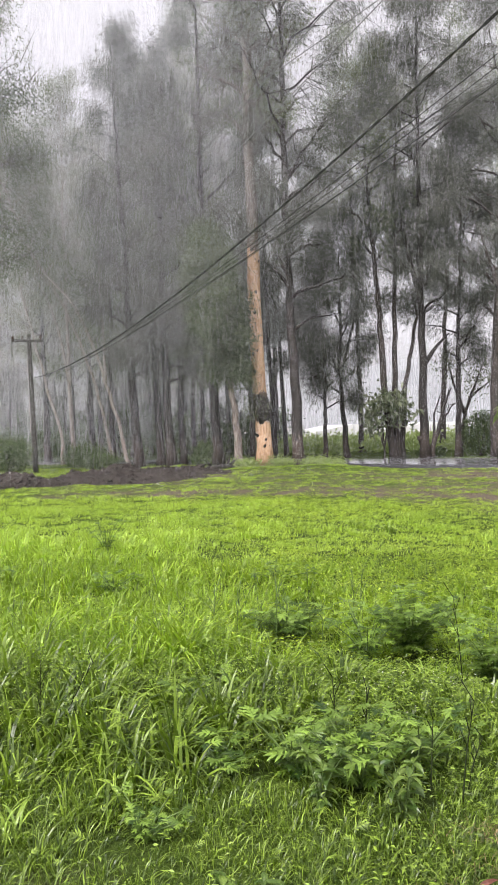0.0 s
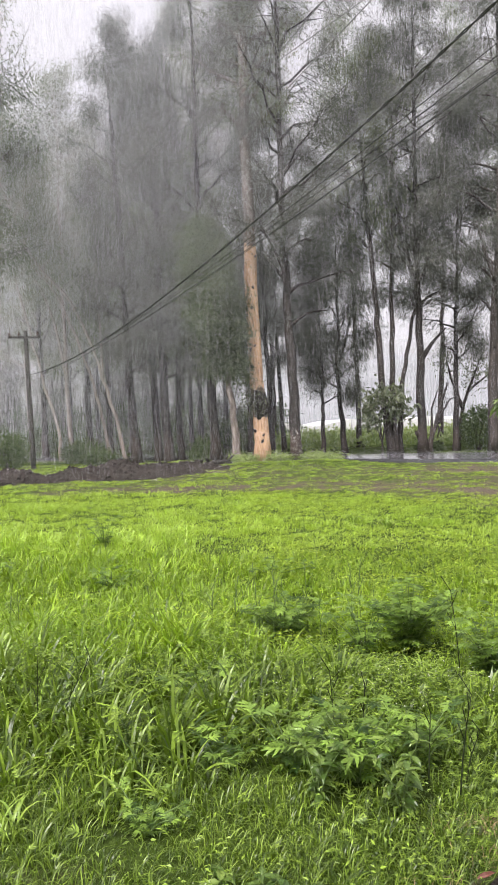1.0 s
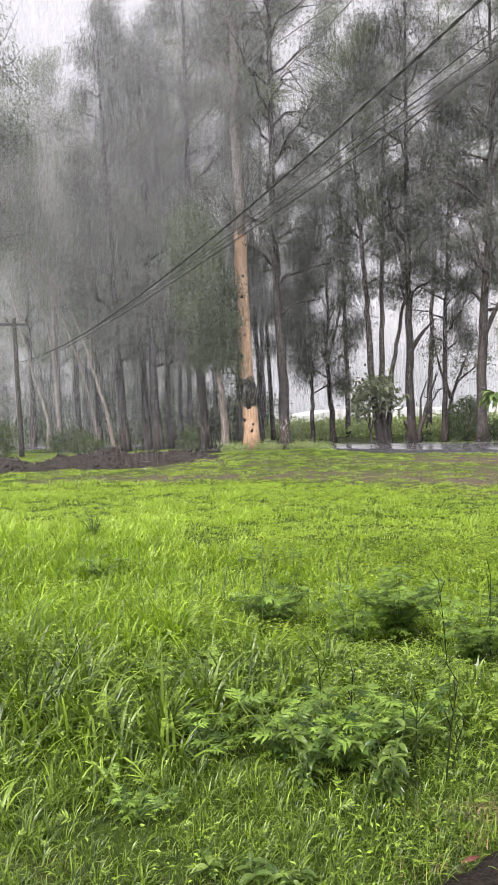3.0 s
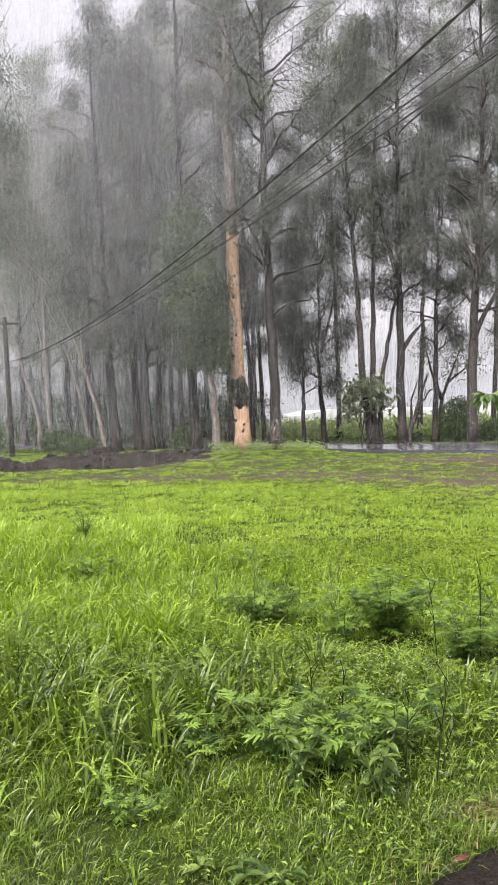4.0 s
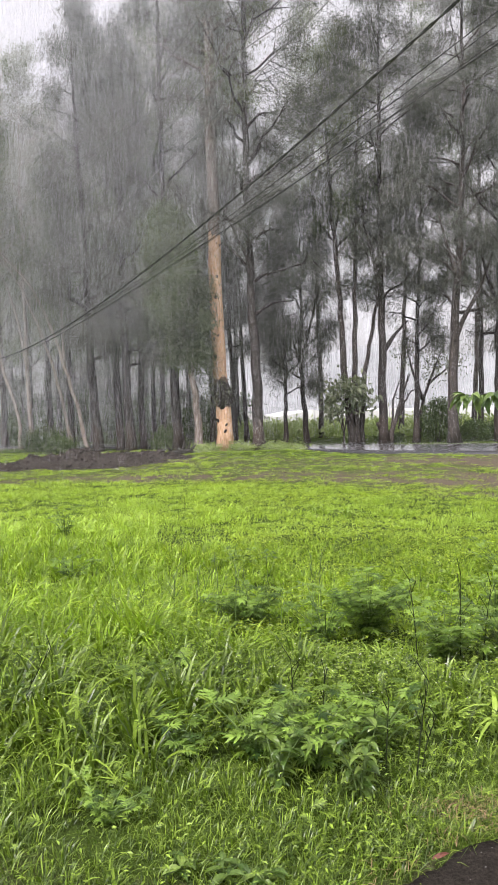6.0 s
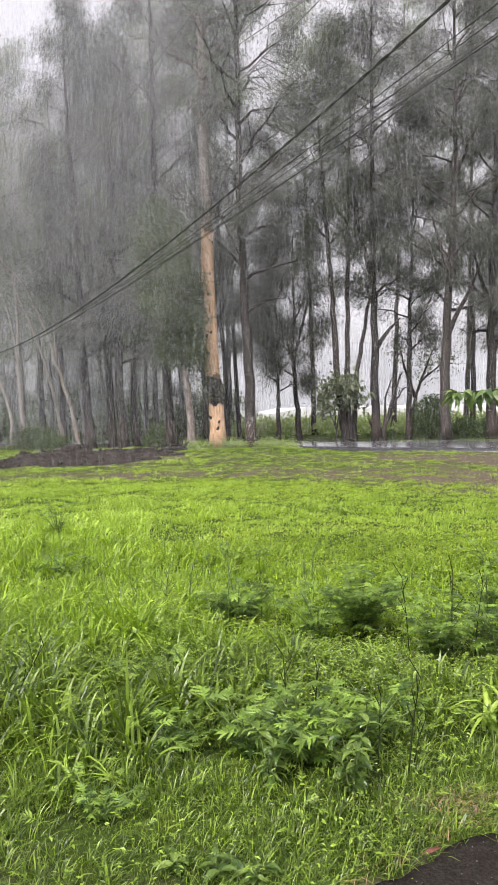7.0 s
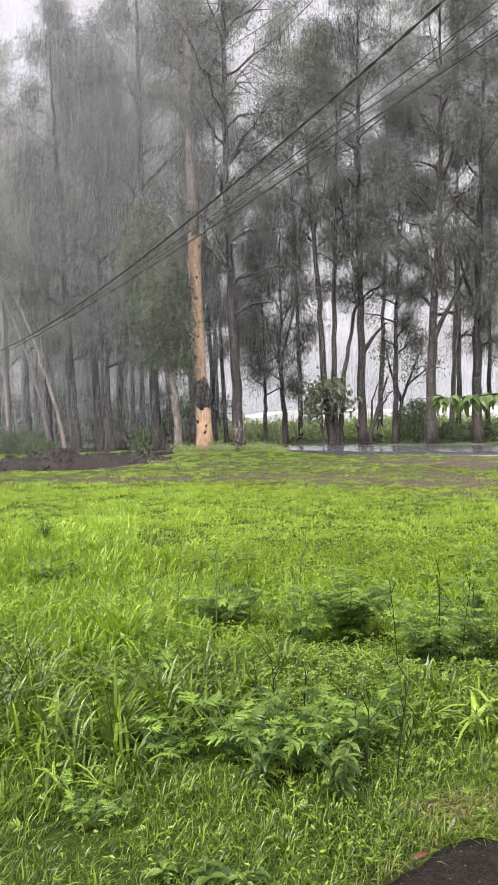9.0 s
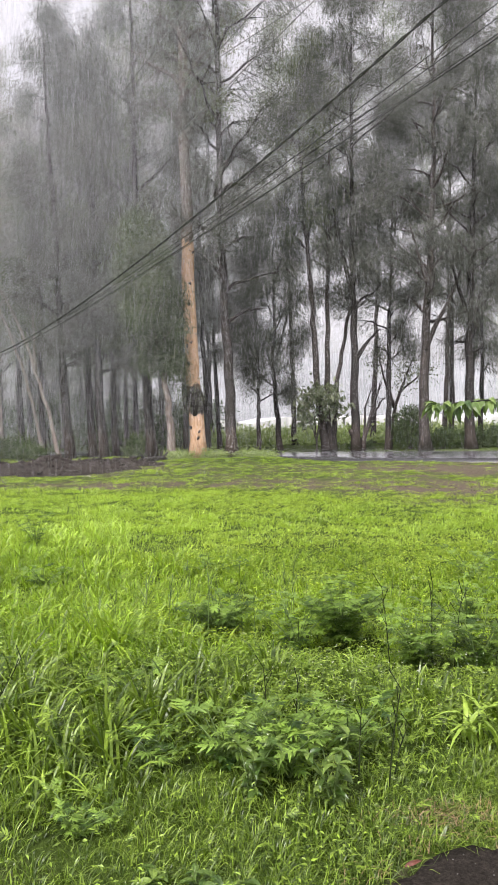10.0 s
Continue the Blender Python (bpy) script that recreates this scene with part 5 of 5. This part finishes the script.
weed(-1.06, 3.7, 0.30, 0.34, 7, 8, OVAL[:1], 122, "woody dark weed leaning over the grass", (0.14, 0))
weed(2.6, 6.6, 0.4, 0.3, 9, 5, LOBED, 123, TXT_LOBED)
weed(0.25, 7.4, 0.35, 0.16, 8, 4, LOBED[:2], 124, "low weed with cut leaves between grass tufts")


def blade_tuft(x, y, count, length, width, seed, label):
    rng = np.random.RandomState(seed)
    ob = thing("grass_tuft", label, "grass tuft", (x, y, float(height(x, y))))
    mesh = blade_leaf("blade", length, width)
    mesh.materials.append(BLADE_PAINT)
    for i in range(count):
        b = part("blade", mesh, None, ob)
        b.matrix_basis = pose(rng.normal(0, 0.03), rng.normal(0, 0.03), 0, rng.uniform(-10, 35), rng.uniform(-12, 12), i * 137.5)
        b.scale = [rng.uniform(0.6, 1.15)] * 3


blade_tuft(1.30, 3.30, 15, 0.36, 0.024, 131, "bright green tuft of broad maize-like grass blades")
blade_tuft(1.52, 10.9, 40, 0.34, 0.018, 132, "thick dark tuft of long meadow grass")
blade_tuft(1.95, 10.5, 40, 0.32, 0.018, 133, "thick tuft of long arching meadow grass")
blade_tuft(-0.52, 2.95, 22, 0.26, 0.014, 134, "bright tuft of long arching grass blades")
blade_tuft(-0.62, 3.25, 24, 0.30, 0.014, 135, "bright tuft of long arching grass blades")
blade_tuft(0.66, 4.35, 26, 0.26, 0.012, 136, "drooping tuft of long grass under the weeds")
blade_tuft(0.95, 4.3, 26, 0.26, 0.012, 137, "drooping tuft of long grass under the weeds")
blade_tuft(-0.95, 2.75, 20, 0.26, 0.013, 138, "tuft of long arching grass blades")
blade_tuft(-0.25, 3.55, 30, 0.30, 0.010, 139, "bright tuft of long grass blades")


def stalk(x, y, top, lean, seed, twigs=3, mat=None, thick=0.0026):
    rng = np.random.RandomState(seed)
    s = Soup()
    p = smoothed([(0, 0, -0.02), (lean * 0.4, 0, top * 0.5), (lean, rng.uniform(-0.03, 0.03), top)], 8)
    s.tube(p, np.linspace(thick, thick * 0.45, 8), 5)
    for k in range(twigs):
        q = p[4 + k % 4]
        d = np.array([rng.uniform(-1, 1), rng.uniform(-1, 1), 1.4]) * top * 0.12
        s.tube([q, q + d * 0.6, q + d], [0.002, 0.0018, 0.003], 4)
    ob = solo("seed_stalk", s.mesh("seed_stalk"), mat or DRY, "thin dark seed stalk rising from the grass", "stalk")
    ob.location = (x, y, float(height(x, y)))
    tagged(ob, "", "", "seed stalks in the meadow")


rs = np.random.RandomState(140)
for x, y, h, l in ((0.80, 2.92, 0.42, 0.05), (0.70, 3.02, 0.30, 0.02), (0.86, 3.05, 0.22, 0.06), (0.50, 3.42, 0.30, 0.01), (0.38, 3.5, 0.34, -0.02), (1.42, 4.2, 0.55, 0.0), (1.55, 4.2, 0.48, 0.05), (1.2, 4.3, 0.5, -0.04), (1.75, 4.1, 0.5, 0.08), (-0.98, 3.6, 0.4, 0.2), (-1.05, 3.6, 0.36, 0.02)):
    stalk(x, y, h, l, int(x * 100) + 200, 4, None, 0.004)
for i in range(18):
    stalk(rs.normal(0.22, 0.28), rs.normal(5.2, 0.25), rs.uniform(0.3, 0.55), rs.normal(0, 0.05), 300 + i, 3, STALK)
for i in range(12):
    stalk(rs.uniform(-1.8, 0.0), rs.uniform(4.6, 7), rs.uniform(0.3, 0.5), rs.normal(0, 0.05), 330 + i, 2, STALK)
for i in range(8):
    stalk(rs.uniform(0.6, 2.2), rs.uniform(5.2, 8), rs.uniform(0.25, 0.45), rs.normal(0, 0.05), 360 + i, 2, STALK)


def scatter(name, proto_v, proto_f, x, y, z, size, rng, mat, label, category, tilt=0.6):
    """Many small copies of one leaf in one mesh."""
    n = len(x)
    pv, pf = np.array(proto_v, float), np.array(proto_f, int)
    a, t, b = rng.uniform(0, 6.28, n), rng.uniform(-0.2, tilt, n), rng.normal(0, 0.35, n)
    ca, sa, ct, st, cb, sb = np.cos(a), np.sin(a), np.cos(t), np.sin(t), np.cos(b), np.sin(b)
    p = pv[None] * size[:, None, None]
    X = p[..., 0] * cb[:, None] + p[..., 2] * sb[:, None]
    Z = -p[..., 0] * sb[:, None] + p[..., 2] * cb[:, None]
    Y = p[..., 1] * ct[:, None] - Z * st[:, None]
    Z = p[..., 1] * st[:, None] + Z * ct[:, None]
    v = np.stack([X * ca[:, None] - Y * sa[:, None] + x[:, None], X * sa[:, None] + Y * ca[:, None] + y[:, None], Z + z[:, None]], -1)
    f = pf[None] + (np.arange(n) * len(pv))[:, None, None]
    return solo(name, tri_mesh(name, v.reshape(-1, 3), f.reshape(-1, pf.shape[1])), mat, label, category, "stuff")


def proto(me):
    v = np.empty(len(me.vertices) * 3, np.float32)
    me.vertices.foreach_get("co", v)
    return v.reshape(-1, 3), [list(p.vertices) for p in me.polygons]


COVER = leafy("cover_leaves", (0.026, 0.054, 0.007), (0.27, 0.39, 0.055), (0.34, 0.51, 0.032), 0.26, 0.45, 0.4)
# the same leaves lightened for distance; far brightness is painted into this copy
COVER_FAR_LIT = leafy("cover_leaves_far_lit", (0.07, 0.12, 0.013), (0.41, 0.53, 0.06), (0.57, 0.74, 0.045), 0.41, 0.38, 0.5)


def ground_cover():
    rng = np.random.RandomState(150)
    lv, lf = proto(LOBED[0])
    ov = [(0, 0, 0), (0.010, 0.020, 0.004), (0, 0.046, -0.006), (-0.010, 0.020, 0.004)]
    of = [(0, 1, 2), (0, 2, 3)]
    # cut leaves, thick in the weedy belt
    x, y = sow(rng, 2.2, 7.0, 170)
    belt = spot(x, y, 0.7, 3.4, 0.9, 0.6) + spot(x, y, 1.6, 4.3, 0.8, 0.7) + 0.8 * spot(x, y, -0.2, 4.2, 0.6, 0.5) + 0.25
    keep = rng.uniform(0, 1, len(x)) < belt
    x, y = x[keep], y[keep]
    z = height(x, y) + tallness(x, y) * rng.uniform(0.5, 1.1, len(x))
    scatter("leaf_cover", lv, lf, x, y, z, rng.uniform(0.7, 1.5, len(x)), rng, COVER, "small cut leaves of weeds spread through the grass", "weeds")
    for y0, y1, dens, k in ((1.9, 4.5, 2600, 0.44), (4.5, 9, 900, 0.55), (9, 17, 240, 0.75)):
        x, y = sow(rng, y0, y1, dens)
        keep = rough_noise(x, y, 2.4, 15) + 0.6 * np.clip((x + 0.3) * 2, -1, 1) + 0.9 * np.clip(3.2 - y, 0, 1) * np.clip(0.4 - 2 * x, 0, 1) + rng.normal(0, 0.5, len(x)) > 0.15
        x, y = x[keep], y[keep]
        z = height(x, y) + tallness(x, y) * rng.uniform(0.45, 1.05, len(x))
        scatter("leaf_cover", ov, of, x, y, z, k * 1.1 * rng.uniform(0.5, 1.2, len(x)), rng, COVER if y0 < 4 else COVER_FAR_LIT, "small rounded leaves of clover-like weeds in the grass", "weeds")


ground_cover()


def tiny_flowers():
    rng = np.random.RandomState(160)
    n = 320
    x = np.r_[rng.normal(0.75, 0.42, n // 2), rng.normal(1.5, 0.4, n - n // 2)]
    y = np.r_[rng.normal(3.6, 0.25, n // 2), rng.normal(4.1, 0.4, n - n // 2)]
    z = height(x, y) + rng.uniform(0.14, 0.36, n)
    pv = [(-1, -1, 0), (1, -1, 0), (1, 1, 0), (-1, 1, 0), (0, 0, 0.8)]
    pf = [(0, 1, 4), (1, 2, 4), (2, 3, 4), (3, 0, 4)]
    m = plain("white_petals", (0.40, 0.45, 0.32), (0.62, 0.66, 0.52), 50, 0.6)
    scatter("flower", pv, pf, x, y, z, rng.uniform(0.0018, 0.0032, n), rng, m, "tiny white weed flowers above the leaves", "flowers")


tiny_flowers()


# ---- edge of the drive: straw, a brown leaf, litter ----
def straw():
    rng = np.random.RandomState(170)
    n = 520
    x = np.r_[rng.uniform(0.35, 1.9, n - 300), rng.normal(0.94, 0.12, 300)]
    y = np.r_[drive_edge(x[:n - 300]) + rng.normal(0.05, 0.05, n - 300), rng.normal(2.67, 0.05, 300)]
    me = blade_mesh("straw", rng, x, y, rng.uniform(0.025, 0.05, n), rng.uniform(0.0006, 0.0014, n), 2.4, 3)
    me.transform(Matrix.Translation((0, 0, 0.03)))
    solo("straw", me, STRAW, "dead yellow grass lying along the edge of the drive", "straw", "stuff")


straw()
BROWN = plain("brown_leaf", (0.07, 0.022, 0.013), (0.16, 0.05, 0.028), 40, 0.45)
leaf = solo("dead_leaf", oval_leaf("dead_leaf", 0.075, 0.016), BROWN, "curled red-brown dead leaf at the edge of the asphalt", "leaf")
leaf.matrix_world = pose(0.685, 2.335, 0.045, 12, 40, -68)
GRIT = plain("grey_grit", (0.07, 0.068, 0.065), (0.18, 0.175, 0.17), 40, 0.8)
rs = np.random.RandomState(175)
gx = rs.uniform(0.5, 2.6, 260)
gy = drive_edge(gx) - rs.uniform(0.02, 0.7, 260)
stones("grit", np.stack([gx, gy, np.full(260, 0.026)], 1), 0.003, GRIT, "fine grey grit scattered on the dark asphalt", 176)
PAPER = plain("pale_litter", (0.6, 0.58, 0.5), (0.8, 0.78, 0.7), 20, 0.6)
for x, y in ((4.25, 19.2), (7.3, 22.0), (-2.5, 20.8)):
    lit = solo("litter", oval_leaf("litter", 0.22, 0.16), PAPER, "scrap of pale litter lying on the short grass", "litter")
    lit.matrix_world = pose(x, y, float(height(x, y)) + 0.06, 8, 5, 70)


# ---- overhanging branch ----
def branch_tree():
    ob = thing("young_tree", "young tree with bright feathered leaves reaching over the grass", "tree", (3.1, 4.25, 0))
    rng = np.random.RandomState(180)
    s = Soup()
    s.tube(smoothed([(0, 0, -0.05), (0.03, 0, 0.8), (-0.03, 0, 1.45), (0.02, 0, 2.0)], 10), np.linspace(0.035, 0.016, 10), 8, 0.05, rng)
    part("trunk", s.mesh("trunk"), BARK_GREY, ob)
    mesh = oval_leaf("leaf", 0.12, 0.038)
    mesh.materials.append(weed_paint("branch_leaf_green", (0.035, 0.07, 0.02), (0.17, 0.25, 0.07), (0.15, 0.25, 0.04)))
    start = np.array([0, 0, 1.46])
    tip = np.array([-1.70, -0.25, 1.57])
    p = smoothed([start, (-0.6, -0.1, 1.60), (-1.2, -0.2, 1.60), tip], 40)
    s = Soup()
    s.tube(p, np.linspace(0.014, 0.003, 40), 6)
    twig = part("branch", s.mesh("branch"), BARK_DARK, ob)
    for k in range(8, 40):
        for side in (-1, 1, -1, 1, -1, 1):
            if rng.uniform() < 0.25:
                continue
            b = part("leaf", mesh, None, twig)
            b.matrix_basis = pose(*(p[k] + rng.normal(0, 0.006, 3)), rng.uniform(-85, -5), rng.uniform(-30, 30), 90 + side * rng.uniform(35, 80) + rng.uniform(-12, 12))
            b.scale = [rng.uniform(0.6, 1.05)] * 3
    for k in range(9):
        b = part("leaf", mesh, None, twig)
        b.matrix_basis = pose(*tip, rng.uniform(-35, 25), rng.uniform(-25, 25), 90 + rng.uniform(-60, 60))
        b.scale = [rng.uniform(0.45, 0.85)] * 3


branch_tree()


# ---- rain ----
RAIN, RAIN_MID = 0.95, 72.0


def rain():
    rng = np.random.RandomState(9)
    m, nt, bsdf, out = material("rain_water")
    nt.nodes.remove(bsdf)
    df = node(nt, "ShaderNodeBsdfDiffuse", Color=(RAIN * 0.97, RAIN * 0.97, RAIN * 1.04, 1))
    tr = node(nt, "ShaderNodeBsdfTranslucent", Color=(RAIN * 0.97, RAIN * 0.97, RAIN * 1.04, 1))
    mix = node(nt, "ShaderNodeMixShader", Fac=0.5)
    nt.links.new(df.outputs[0], mix.inputs[1])
    nt.links.new(tr.outputs[0], mix.inputs[2])
    nt.links.new(mix.outputs[0], out.inputs["Surface"])
    # density per cubic metre, width and length of the streaks, ring by ring
    for y0, y1, top, dens, wide, long in ((10, 18, 14, 3.0, 0.00025, 0.8), (18, 31, 22, RAIN_MID * 1.15, 0.00040, 1.1), (31, 48, 34, RAIN_MID * 0.40, 0.0016, 1.5), (48, 130, 50, RAIN_MID * 0.015, 0.0105, 2.6)):
        n = int(1.55 * dens * (y1 - y0) * 0.84 * (y0 + y1) / 2 * top)
        y = np.sqrt(rng.uniform(y0 ** 2, y1 ** 2, n))
        x = rng.uniform(-0.42, 0.42, n) * y + 0.045 * y
        z = rng.uniform(-long, top, n)
        # pale streaks also imitate haze: added thicker to the left and higher up
        haze_share = 0.17 + 0.80 / (1 + np.exp((x / y - 0.01) * 15))
        keep = (z < 1.5 + 0.66 * y) & (rng.uniform(0, 1, n) < haze_share * np.clip(0.26 + z / 12, 0.26, 1.5))
        x, y, z = x[keep], y[keep], z[keep]
        n = len(x)
        az = rng.uniform(0, np.pi, n)
        w, ln = wide * rng.uniform(0.6, 1.4, n), long * rng.uniform(0.5, 1.5, n)
        dx, dy = np.cos(az) * w / 2, np.sin(az) * w / 2
        sl = ln * rng.normal(0.012, 0.14, n)
        v = np.stack([np.stack([x - dx, y - dy, z], 1), np.stack([x + dx, y + dy, z], 1), np.stack([x + sl, y, z + ln], 1)], 1)
        solo("rain", tri_mesh("rain", v.reshape(-1, 3), np.arange(n * 3).reshape(-1, 3)), m, "heavy rain falling in fine grey streaks, thickened to stand in for haze", "rain", "stuff")


rain()


def splash():
    """Drops that leap from the wet road, a thin veil over it."""
    rng = np.random.RandomState(10)
    n = 70000
    x = rng.uniform(-16, 22, n)
    s = rng.uniform(0, 1, n)
    y = edge_y(NEAR_EDGE, x) * (1 - s) + edge_y(FAR_EDGE, x) * s
    z = 0.05 + rng.exponential(0.07, n)
    c = np.stack([x, y, z], 1)
    v = c[:, None, :] + rng.normal(0, 0.0040, (n, 3, 3))
    solo("splash", tri_mesh("splash", v.reshape(-1, 3), np.arange(n * 3).reshape(-1, 3)), bpy.data.materials["rain_water"], "rain splashing up from the wet road", "rain", "stuff")


splash()
